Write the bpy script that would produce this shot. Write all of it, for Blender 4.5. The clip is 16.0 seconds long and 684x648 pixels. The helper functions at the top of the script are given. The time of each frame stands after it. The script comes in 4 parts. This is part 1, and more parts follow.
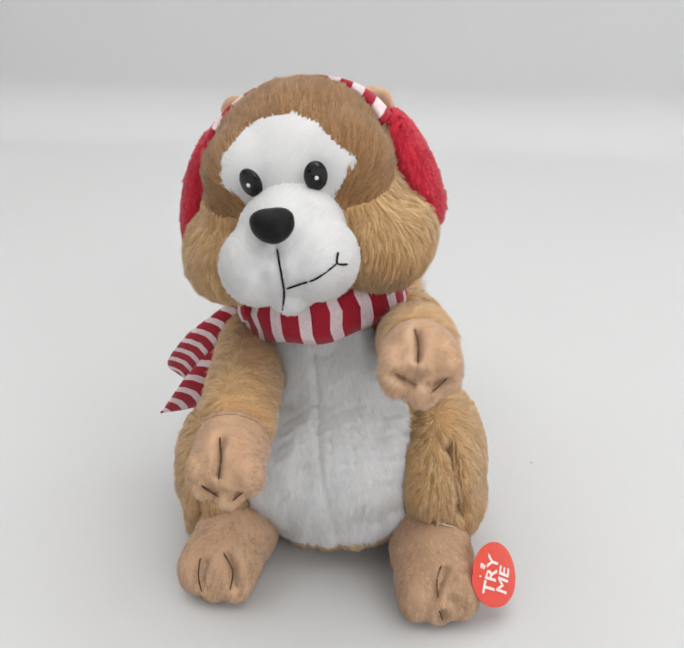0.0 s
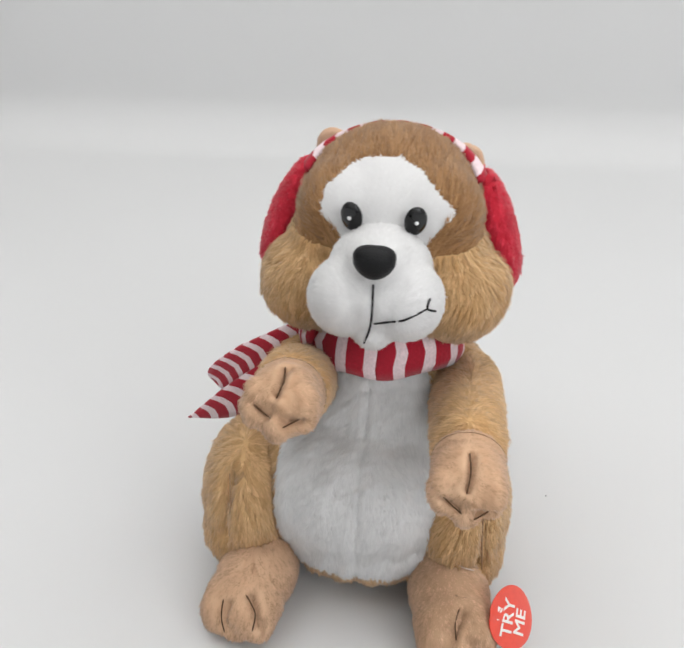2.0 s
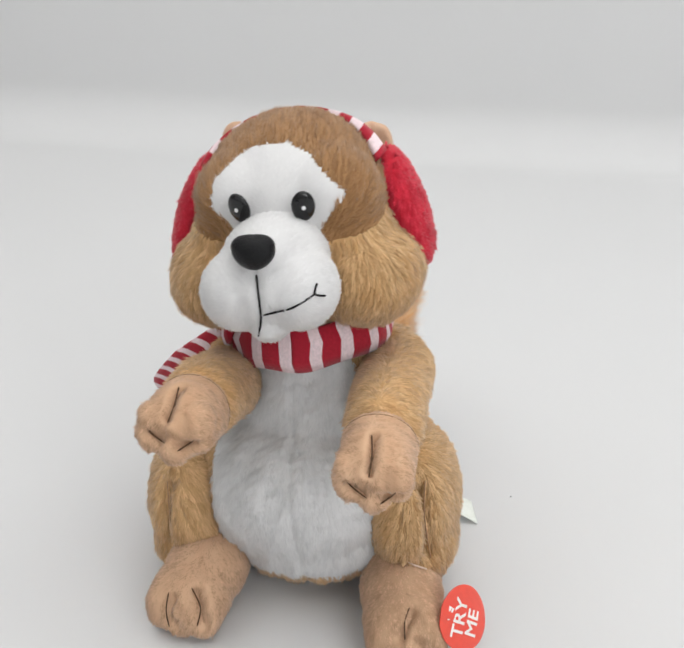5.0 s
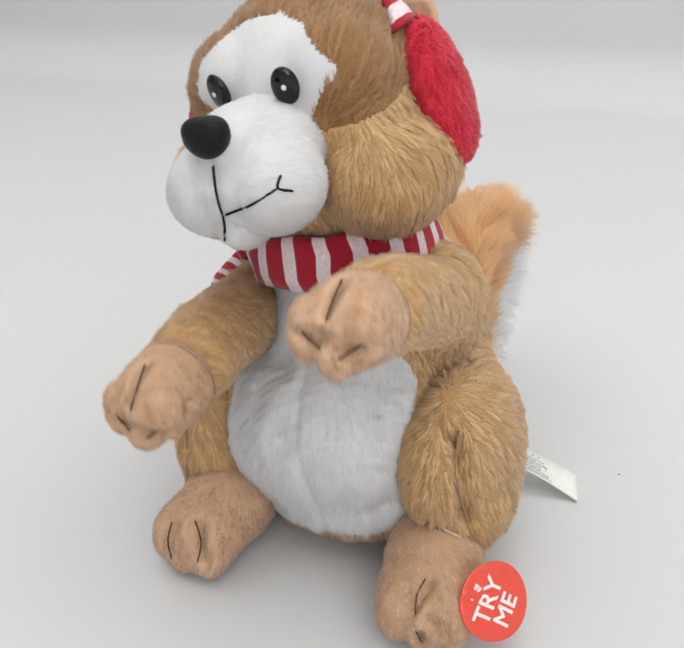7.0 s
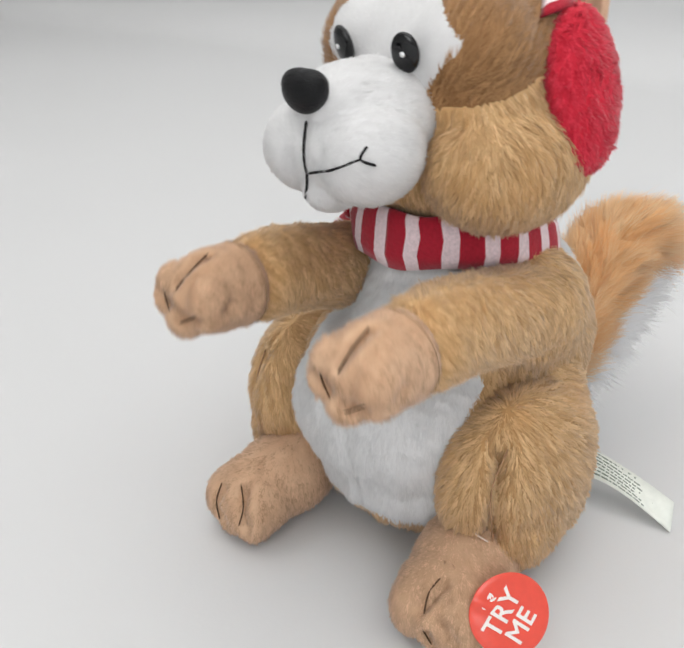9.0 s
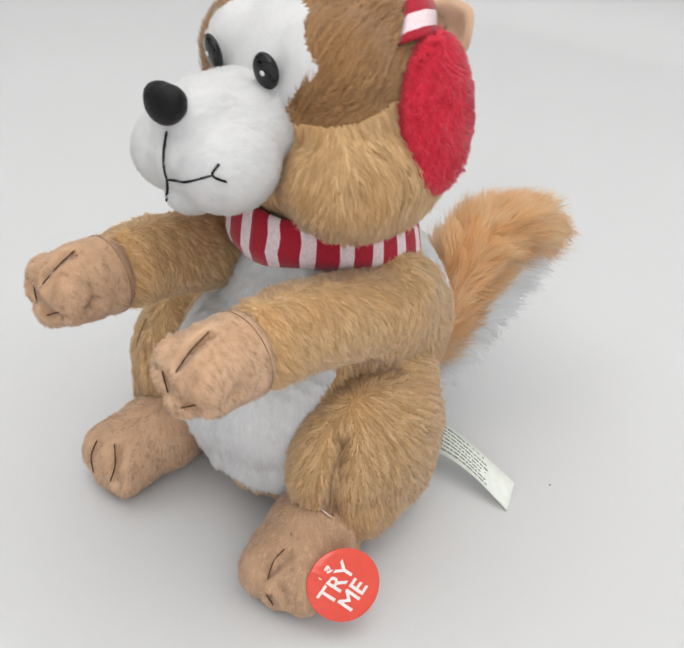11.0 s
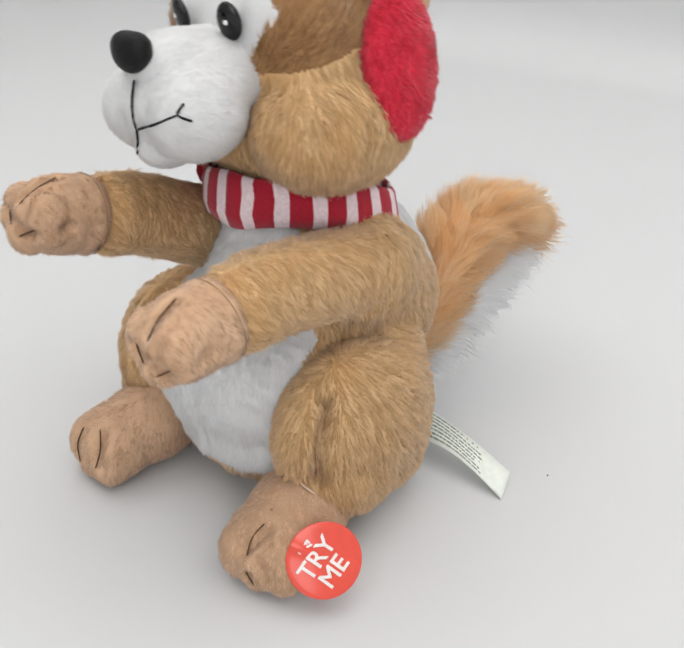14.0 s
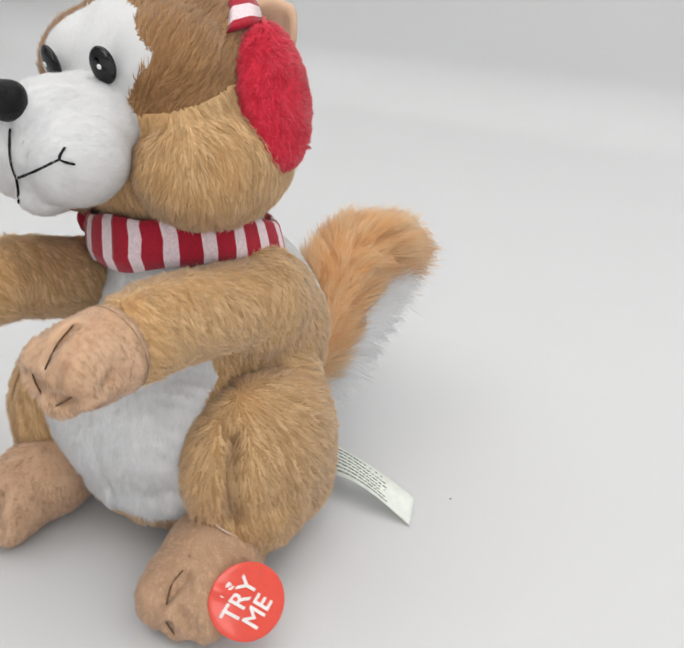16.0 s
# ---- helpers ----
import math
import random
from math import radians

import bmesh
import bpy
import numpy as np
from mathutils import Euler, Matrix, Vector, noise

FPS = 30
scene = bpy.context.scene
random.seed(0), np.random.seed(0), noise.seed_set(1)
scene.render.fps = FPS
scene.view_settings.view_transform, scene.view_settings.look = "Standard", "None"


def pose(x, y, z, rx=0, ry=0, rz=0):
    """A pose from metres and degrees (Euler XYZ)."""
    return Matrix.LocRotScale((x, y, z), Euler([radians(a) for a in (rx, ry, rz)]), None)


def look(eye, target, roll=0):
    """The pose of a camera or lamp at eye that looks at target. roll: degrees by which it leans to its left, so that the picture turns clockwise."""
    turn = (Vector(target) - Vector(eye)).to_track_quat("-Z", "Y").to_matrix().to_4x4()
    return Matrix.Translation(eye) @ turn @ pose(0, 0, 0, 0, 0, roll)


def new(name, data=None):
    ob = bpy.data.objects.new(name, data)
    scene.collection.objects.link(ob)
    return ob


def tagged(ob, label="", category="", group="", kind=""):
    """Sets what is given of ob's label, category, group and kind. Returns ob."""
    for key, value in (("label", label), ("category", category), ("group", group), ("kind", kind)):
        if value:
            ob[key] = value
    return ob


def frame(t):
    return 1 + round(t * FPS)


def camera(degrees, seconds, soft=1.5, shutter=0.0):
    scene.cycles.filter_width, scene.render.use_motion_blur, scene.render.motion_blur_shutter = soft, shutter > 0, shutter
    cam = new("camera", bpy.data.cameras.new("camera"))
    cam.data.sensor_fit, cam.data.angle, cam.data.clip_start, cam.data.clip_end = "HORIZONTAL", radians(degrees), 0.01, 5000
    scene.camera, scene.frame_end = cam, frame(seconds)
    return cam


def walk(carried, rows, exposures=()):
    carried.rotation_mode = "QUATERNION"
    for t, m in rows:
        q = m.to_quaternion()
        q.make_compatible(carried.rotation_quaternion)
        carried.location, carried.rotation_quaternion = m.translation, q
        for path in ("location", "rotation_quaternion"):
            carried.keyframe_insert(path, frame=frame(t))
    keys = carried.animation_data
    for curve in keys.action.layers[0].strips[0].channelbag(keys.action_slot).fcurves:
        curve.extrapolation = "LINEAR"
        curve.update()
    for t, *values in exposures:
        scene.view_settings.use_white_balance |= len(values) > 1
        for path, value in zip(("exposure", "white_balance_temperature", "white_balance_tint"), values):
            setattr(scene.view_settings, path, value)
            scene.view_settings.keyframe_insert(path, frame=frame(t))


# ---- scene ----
LENS = 41.44
PATH = [  # seconds; place; yaw, pitch, roll
    (0, 0.0355, -0.3712, 0.2781, 6.66, -25.51, 0.18),
    (0.5, 0.0235, -0.3645, 0.2902, 6.31, -26.18, -0.10),
    (1, 0.0258, -0.3702, 0.2875, 6.78, -25.12, 0.22),
    (1.5, 0.0313, -0.3669, 0.2954, 7.05, -25.82, -0.17),
    (2, 0.0291, -0.3679, 0.3028, 7.11, -26.07, 0.04),
    (2.5, 0.0293, -0.3701, 0.3013, 6.41, -25.73, 0.69),
    (3, 0.0305, -0.3768, 0.2964, 6.07, -24.67, 0.95),
    (3.5, 0.0378, -0.3803, 0.2943, 6.61, -23.21, 0.60),
    (4, 0.0361, -0.3783, 0.2942, 5.33, -23.52, 0.50),
    (6.5, 0.0984, -0.3136, 0.2643, 18.74, -28.10, -0.24),
    (7, 0.1182, -0.2981, 0.2440, 24.93, -26.80, -2.21),
    (7.5, 0.1298, -0.2843, 0.2312, 29.52, -26.93, -2.25),
    (8, 0.1444, -0.2667, 0.2274, 32.79, -27.44, -2.39),
    (8.5, 0.1628, -0.2547, 0.2327, 36.99, -26.14, -2.51),
    (9, 0.1700, -0.2592, 0.2382, 41.45, -27.29, -4.11),
    (9.5, 0.1796, -0.2513, 0.2475, 37.73, -29.36, -2.92),
    (12, 0.1981, -0.2467, 0.2821, 36.87, -34.95, 4.71),
    (12.5, 0.2098, -0.2500, 0.2827, 35.49, -34.85, 5.33),
    (13, 0.2213, -0.2457, 0.2731, 39.15, -31.72, 3.10),
    (13.5, 0.2207, -0.2478, 0.2543, 39.08, -29.39, 1.34),
    (14, 0.2161, -0.2461, 0.2416, 39.36, -28.86, 0.68),
    (14.5, 0.2128, -0.2475, 0.2480, 38.63, -28.33, 0.36),
    (15, 0.2155, -0.2463, 0.2510, 37.96, -27.58, 0.81),
    (15.5, 0.1988, -0.2603, 0.2530, 35.63, -26.63, 1.06),
    (16, 0.2041, -0.2597, 0.2406, 29.27, -25.95, 2.14),
]
cam = camera(LENS, 16.0, soft=1.8, shutter=0.2)
walk(cam, [(t, pose(x, y, z, 90 + p, 0, w) @ pose(0, 0, 0, 0, 0, r)) for t, x, y, z, w, p, r in PATH])

# ---- world and lights ----
world = bpy.data.worlds.new("world")
scene.world = world
world.use_nodes = True
sky = world.node_tree.nodes.new("ShaderNodeTexSky")
sky.sky_type, sky.sun_disc, sky.sun_elevation, sky.sun_rotation = "NISHITA", False, radians(45), radians(-60)
world.node_tree.links.new(sky.outputs[0], world.node_tree.nodes["Background"].inputs["Color"])
world.node_tree.nodes["Background"].inputs["Strength"].default_value = 0.08


def area_lamp(name, watts, size, size_y, colour, m):
    data = bpy.data.lights.new(name, "AREA")
    data.shape, data.size, data.size_y, data.energy, data.color = "RECTANGLE", size, size_y, watts, colour
    new(name, data).matrix_world = m


# Assumed broad overhead source, out of view; no ceiling fitting is known.
area_lamp("overhead_soft_light", 29.5, 3.0, 2.0, (1.0, 0.993, 0.98), look((0.15, 0.0, 1.74), (0.15, 0.0, 0)))
# Unseen fill from the front right, added to brighten the toy's face and side.
area_lamp("front_fill_light", 22.5, 2.2, 1.1, (0.975, 0.985, 1.0), look((0.85, -1.74, 1.00), (0.1, 0, 0.1)))


# ---- materials ----
def material(name):
    m = bpy.data.materials.new(name)
    m.use_nodes = True
    n = m.node_tree.nodes
    return m, n, m.node_tree.links, n["Principled BSDF"]


def node(n, kind, **values):
    nd = n.new(kind)
    for k, val in values.items():
        nd.inputs[k].default_value = val
    return nd


def mix_colour(n, l, fac, a, b):
    m = n.new("ShaderNodeMix")
    m.data_type = "RGBA"
    if isinstance(fac, float):
        m.inputs[0].default_value = fac
    else:
        l.new(fac, m.inputs[0])
    for i, c in ((6, a), (7, b)):
        if isinstance(c, tuple):
            m.inputs[i].default_value = (*c, 1)
        else:
            l.new(c, m.inputs[i])
    return m.outputs[2]


def ramp(n, l, src, lo, hi):
    r = n.new("ShaderNodeMapRange")
    r.inputs[1].default_value, r.inputs[2].default_value = lo, hi
    l.new(src, r.inputs[0])
    return r.outputs[0]


def plush(name, dark, light, patch, rough=0.85, sheen=0.25, through_light=0.12):
    """Pile fabric: every tuft a little different, with broad patches of brushed pile."""
    m, n, l, p = material(name)
    geo, tex = n.new("ShaderNodeNewGeometry"), n.new("ShaderNodeTexCoord")
    tuft = n.new("ShaderNodeAttribute")
    tuft.attribute_name = "tuft"
    both = n.new("ShaderNodeMath")
    both.operation = "MULTIPLY_ADD"
    both.inputs[1].default_value = 0.6
    half = n.new("ShaderNodeMath")
    half.operation = "MULTIPLY"
    half.inputs[1].default_value = 0.4
    l.new(geo.outputs["Random Per Island"], half.inputs[0])
    l.new(tuft.outputs["Fac"], both.inputs[0])
    l.new(half.outputs[0], both.inputs[2])
    c = mix_colour(n, l, both.outputs[0], dark, light)
    big = node(n, "ShaderNodeTexNoise", Scale=42.0, Detail=3.0)
    l.new(tex.outputs["Object"], big.inputs["Vector"])
    c = mix_colour(n, l, ramp(n, l, big.outputs[0], 0.50, 0.95), c, patch)
    l.new(c, p.inputs["Base Color"])
    p.inputs["Roughness"].default_value = rough
    p.inputs["Specular IOR Level"].default_value = 0.2
    p.inputs["Sheen Weight"].default_value = sheen
    p.inputs["Sheen Roughness"].default_value = 0.5
    thin, both = n.new("ShaderNodeBsdfTranslucent"), n.new("ShaderNodeMixShader")  # light seeps through the tufts
    l.new(c, thin.inputs["Color"])
    both.inputs[0].default_value = through_light
    l.new(p.outputs[0], both.inputs[1])
    l.new(thin.outputs[0], both.inputs[2])
    l.new(both.outputs[0], n["Material Output"].inputs["Surface"])
    return m


def cloth(name, colour, scale=900.0, rough=0.9, bump=0.0003):
    m, n, l, p = material(name)
    tex = n.new("ShaderNodeTexCoord")
    fine = node(n, "ShaderNodeTexNoise", Scale=scale, Detail=2.0)
    big = node(n, "ShaderNodeTexNoise", Scale=60.0, Detail=3.0)
    for t in (fine, big):
        l.new(tex.outputs["Object"], t.inputs["Vector"])
    c = mix_colour(n, l, ramp(n, l, fine.outputs[0], 0.3, 0.7), tuple(0.86 * v for v in colour), tuple(min(1, 1.1 * v) for v in colour))
    c = mix_colour(n, l, ramp(n, l, big.outputs[0], 0.4, 0.75), c, tuple(0.92 * v for v in colour))
    l.new(c, p.inputs["Base Color"])
    b = node(n, "ShaderNodeBump", Strength=0.6, Distance=bump)
    l.new(fine.outputs[0], b.inputs["Height"])
    l.new(b.outputs[0], p.inputs["Normal"])
    p.inputs["Roughness"].default_value = rough
    p.inputs["Specular IOR Level"].default_value = 0.2
    p.inputs["Sheen Weight"].default_value = 0.2
    return m


def solid(name, colour, rough, spec=0.5, coat=0.0):
    m, n, l, p = material(name)
    tex = n.new("ShaderNodeTexCoord")
    t = node(n, "ShaderNodeTexNoise", Scale=400.0, Detail=2.0)
    l.new(tex.outputs["Object"], t.inputs["Vector"])
    l.new(mix_colour(n, l, t.outputs[0], tuple(0.9 * v for v in colour), tuple(min(1, 1.08 * v) for v in colour)), p.inputs["Base Color"])
    p.inputs["Roughness"].default_value = rough
    p.inputs["Specular IOR Level"].default_value = spec
    p.inputs["Coat Weight"].default_value = coat
    return m


TAN = plush("tan_plush", (0.51, 0.285, 0.118), (0.96, 0.670, 0.365), (0.82, 0.470, 0.190), through_light=0.09)
CROWN = plush("brown_plush", (0.30, 0.155, 0.064), (0.54, 0.305, 0.140), (0.40, 0.205, 0.085))
WHITE = plush("white_plush", (0.74, 0.735, 0.735), (0.87, 0.865, 0.865), (0.81, 0.805, 0.81), 0.8, 0.1, through_light=0.08)
WHITE_LONG = plush("white_long_fur", (0.90, 0.90, 0.91), (0.97, 0.97, 0.97), (0.93, 0.93, 0.93), 0.8, 0.1, through_light=0.4)
PAW = plush("paw_velour", (0.47, 0.280, 0.165), (0.88, 0.60, 0.40), (0.70, 0.44, 0.27), 0.9, through_light=0.12)
TAIL = plush("tail_fur", (0.90, 0.50, 0.21), (1.0, 0.78, 0.50), (0.98, 0.56, 0.24), through_light=0.35)
RED = plush("red_terry", (0.70, 0.020, 0.046), (0.93, 0.066, 0.115), (0.80, 0.036, 0.074))
PEACH = plush("peach_velour", (0.70, 0.45, 0.30), (0.86, 0.61, 0.44), (0.78, 0.52, 0.36))
KNIT_RED = cloth("knit_red", (0.42, 0.016, 0.035))
KNIT_WHITE = cloth("knit_white", (0.86, 0.70, 0.73))
# For the wrist seam's thread and the shade line in the thigh crease.
SEAM_AND_CREASE = solid("tan_seam_and_crease", (0.36, 0.21, 0.115), 0.8, 0.2)
THREAD = solid("black_thread", (0.012, 0.011, 0.012), 0.7, 0.2)
BROWN_THREAD = solid("brown_thread", (0.115, 0.062, 0.034), 0.8, 0.2)
PALE_THREAD = solid("pale_thread", (0.75, 0.60, 0.50), 0.7, 0.2)
NOSE = cloth("black_felt", (0.008, 0.008, 0.009), 1500.0, 0.42, 0.0006)
NOSE.node_tree.nodes["Principled BSDF"].inputs["Sheen Weight"].default_value = 0.0
EYE = solid("black_plastic", (0.004, 0.004, 0.005), 0.06, 0.5, 0.0)
EYE_DOT = solid("white_dot", (0.85, 0.85, 0.86), 0.3)
STICKER = solid("coral_sticker", (0.80, 0.075, 0.045), 0.28, 0.5, 0.4)
INK = solid("white_ink", (0.88, 0.84, 0.82), 0.4)
LABEL = solid("label_satin", (0.82, 0.85, 0.79), 0.6, 0.3)
LABEL_INK = solid("label_print", (0.22, 0.26, 0.22), 0.8, 0.2)
LINT = solid("grey_lint", (0.35, 0.35, 0.36), 0.9, 0.1)


def paper():
    m, n, l, p = material("white_paper")
    tex = n.new("ShaderNodeTexCoord")
    big = node(n, "ShaderNodeTexNoise", Scale=3.0, Detail=3.0)
    fine = node(n, "ShaderNodeTexNoise", Scale=700.0, Detail=2.0)
    for t in (big, fine):
        l.new(tex.outputs["Object"], t.inputs["Vector"])
    l.new(mix_colour(n, l, big.outputs[0], (0.655, 0.658, 0.660), (0.685, 0.687, 0.693)), p.inputs["Base Color"])
    b = node(n, "ShaderNodeBump", Strength=0.15, Distance=0.0002)
    l.new(fine.outputs[0], b.inputs["Height"])
    l.new(b.outputs[0], p.inputs["Normal"])
    p.inputs["Roughness"].default_value = 0.75
    p.inputs["Specular IOR Level"].default_value = 0.15
    return m


PAPER = paper()


PLASTER = cloth("white_plaster", (0.86, 0.86, 0.85), 120.0, 0.9, 0.0006)


# ---- mesh helpers ----
def mesh_of(name, bm, *mats, smooth=True):
    me = bpy.data.meshes.new(name)
    bm.to_mesh(me)
    bm.free()
    for m in mats:
        me.materials.append(m)
    if smooth:
        me.polygons.foreach_set("use_smooth", [True] * len(me.polygons))
    return me


def part(name, me, parent, label=""):
    ob = new(name, me)
    ob.parent = parent
    return tagged(ob, label)


def slab(name, lo, hi, mat):
    bm = bmesh.new()
    bmesh.ops.create_cube(bm, size=1)
    for v in bm.verts:
        v.co = Vector([lo[i] + (hi[i] - lo[i]) * (v.co[i] + 0.5) for i in range(3)])
    return tagged(new(name, mesh_of(name, bm, mat, smooth=False)), kind="structure")


def ball(bm, centre, radii, turn=(0, 0, 0), detail=4):
    m = pose(*centre, *turn) @ Matrix.Diagonal((*radii, 1))
    bmesh.ops.create_icosphere(bm, subdivisions=detail, radius=1, matrix=m)


def melted(balls, voxel=0.0016, rounds=8):
    """Stuffed shape: rounded forms grown together into one skin."""
    bm = bmesh.new()
    for b in balls:
        ball(bm, *b)
    me = bpy.data.meshes.new("skin")
    bm.to_mesh(me)
    bm.free()
    ob = new("skin", me)
    r = ob.modifiers.new("remesh", "REMESH")
    r.mode, r.voxel_size = "VOXEL", voxel
    s = ob.modifiers.new("smooth", "SMOOTH")
    s.factor, s.iterations = 0.5, rounds
    bpy.context.view_layer.update()
    out = bpy.data.meshes.new_from_object(ob.evaluated_get(bpy.context.evaluated_depsgraph_get()))
    bpy.data.objects.remove(ob)
    return out


def arrays(me):
    me.calc_loop_triangles()
    co = np.empty(len(me.vertices) * 3, np.float32)
    me.vertices.foreach_get("co", co)
    no = np.empty(len(me.vertices) * 3, np.float32)
    me.vertices.foreach_get("normal", no)
    tr = np.empty(len(me.loop_triangles) * 3, np.int32)
    me.loop_triangles.foreach_get("vertices", tr)
    return co.reshape(-1, 3), no.reshape(-1, 3), tr.reshape(-1, 3)


FRONT = np.array([0.35, -0.85, 0.42])


def wave(p, scale, seed):
    """Cheap smooth noise, two values per point."""
    rs = np.random.RandomState(seed)
    out = np.zeros((len(p), 2))
    for _ in range(7):
        k = rs.normal(size=(3, 2)) * scale
        out += np.sin(p @ k + rs.uniform(0, 6.28, 2))
    return out / 2.6


def locks(at, n, g, tr_area, wide, streak, rs):
    """Which lock each hair belongs to: locks are narrow across the brushed way and long along it."""
    count = len(at)
    k = int(min(count, max(8, tr_area / (wide * wide * streak))))
    heart, along_it = at[:k].astype(np.float32), g[:k].astype(np.float32)
    across = np.cross(n[:k], g[:k]).astype(np.float32)
    outward = n[:k].astype(np.float32)
    frames = [(v, (heart * v).sum(1)) for v in (across / wide, along_it / (wide * streak), outward / (wide * 3))]
    p = (at + 0.30 * wide * np.stack([wave(at, 1.1 / wide, 71 + q)[:, 0] for q in range(3)], 1) + 0.10 * wide * rs.normal(size=at.shape)).astype(np.float32)
    out = np.empty(count, np.int64)
    order = np.argsort(p[:, 2])
    ranks = np.argsort(heart[:, 2])
    level = heart[ranks, 2]
    reach = wide * streak * 1.6
    for c in range(0, count, 1500):  # only the locks at about the same height
        rows = order[c:c + 1500]
        q = p[rows]
        lo, hi = np.searchsorted(level, q[0, 2] - reach), np.searchsorted(level, q[-1, 2] + reach)
        near = ranks[lo:hi] if hi > lo else ranks
        d = 0
        for v, base in frames:
            d = d + (q @ v[near].T - base[near]) ** 2
        out[rows] = near[np.argmin(d, 1)]
    return out, k


def furred(name, skin, mat, pile, density, comb=(0, 0, -1), lean=1.0, width=0.00027, mess=0.22, seed=1, bend=True, soft=0.72, lump=0.16, wide=0.0010, streak=4.5, gather=0.68, ridge=0.62, swirl=0.16, gap_tone=0.0):
    """A skin (co, no, tris) with its pile as one mesh, its hairs drawn together in locks. comb: the way the pile is brushed, a direction or a function of the places."""
    co, no, tr = skin
    rs = np.random.RandomState(seed)
    a, b, c = co[tr[:, 0]], co[tr[:, 1]], co[tr[:, 2]]
    area = np.linalg.norm(np.cross(b - a, c - a), axis=1) / 2
    count = int(area.sum() * density)
    pick = rs.choice(len(tr), count, p=area / area.sum())
    u, w = rs.rand(count, 1), rs.rand(count, 1)
    flip = (u + w) > 1
    u, w = np.where(flip, 1 - u, u), np.where(flip, 1 - w, w)
    at = a[pick] + u * (b - a)[pick] + w * (c - a)[pick]
    n = no[tr[pick, 0]] * (1 - u - w) + no[tr[pick, 1]] * u + no[tr[pick, 2]] * w
    n /= np.linalg.norm(n, axis=1, keepdims=True) + 1e-9
    g = comb(at) if callable(comb) else np.tile(np.array(comb, float), (count, 1))
    g = g - n * (g * n).sum(1, keepdims=True)
    g /= np.linalg.norm(g, axis=1, keepdims=True) + 1e-6
    turn = swirl * wave(at, 130.0, seed + 5)[:, :1]  # the brushed way wanders
    g = np.cos(turn) * g + np.sin(turn) * np.cross(n, g)
    side = np.cross(n, g)
    lock, k = locks(at, n, g, area.sum(), wide, streak, rs)
    off = ((at - at[lock]) * side).sum(1, keepdims=True)
    off = np.clip(off, -1.2 * wide, 1.2 * wide)
    own = rs.normal(size=(k, 3))[lock]
    shade = rs.rand(k)[lock]
    lean_here = lean + lump * own[:, :1] + mess * rs.normal(size=(count, 1)) * 0.5
    swing = 1.3 * lump * own[:, 1:2] + mess * rs.normal(size=(count, 1))
    way = np.cos(lean_here) * n + np.sin(lean_here) * (np.cos(swing) * g + np.sin(swing) * side)
    length = pile * (0.75 + 0.5 * rs.rand(count, 1)) * (1 + 0.8 * lump * own[:, 2:]) * (1.08 - 0.5 * np.minimum(1, np.abs(off) / wide))
    end = at + way * length - gather * off * side  # the hairs of a lock draw together at their tips
    way = end - at
    length = np.linalg.norm(way, axis=1, keepdims=True)
    way /= length + 1e-9
    flat = np.cross(way, n + 0.7 * FRONT) + 0.18 * rs.normal(size=(count, 3))
    flat /= np.linalg.norm(flat, axis=1, keepdims=True) + 1e-9
    root = at - n * 0.0002
    flat = np.where((np.cross(flat, way) * (0.3 * n + 3 * FRONT)).sum(1, keepdims=True) < 0, -flat, flat)  # hairs face the toy's front
    half = width * (0.7 + 0.6 * rs.rand(count, 1)) / 2
    if bend:
        mid = root + way * length * 0.55
        tip = mid + (way * 0.8 + g * 0.35 - n * 0.2) * length * 0.5
        vs = np.stack([root - flat * half, root + flat * half, mid + flat * half * 0.9, mid - flat * half * 0.9, tip], 1)
        faces = np.array([[0, 1, 2], [0, 2, 3], [3, 2, 4]])
    else:
        vs = np.stack([root - flat * half, root + flat * half, root + way * length], 1)
        faces = np.array([[0, 1, 2]])
    m = vs.shape[1]
    vn = soft * n + (1 - soft) * (way + 0.5 * rs.normal(size=(count, 3))) + ridge * off * side / wide
    vn /= np.linalg.norm(vn, axis=1, keepdims=True)
    verts = np.concatenate([co, vs.reshape(-1, 3)]).astype(np.float32)
    norms = np.concatenate([no, np.repeat(vn, m, 0)]).astype(np.float32)
    tris = np.concatenate([tr, (faces[None] + (len(co) + m * np.arange(count))[:, None, None]).reshape(-1, 3)]).astype(np.int32)
    me = bpy.data.meshes.new(name)
    me.vertices.add(len(verts))
    me.vertices.foreach_set("co", verts.ravel())
    me.loops.add(len(tris) * 3)
    me.loops.foreach_set("vertex_index", tris.ravel())
    me.polygons.add(len(tris))
    me.polygons.foreach_set("loop_start", np.arange(0, len(tris) * 3, 3, dtype=np.int32))
    me.polygons.foreach_set("use_smooth", np.ones(len(tris), bool))
    me.update(calc_edges=True)
    me.materials.append(mat)
    me.normals_split_custom_set_from_vertices(norms)
    # At 0 the skin is darkest: shade between the locks put into its colour.
    me.attributes.new("tuft", "FLOAT", "POINT").data.foreach_set("value", np.concatenate([np.full(len(co), gap_tone), np.repeat(shade, m)]).astype(np.float32))
    return me


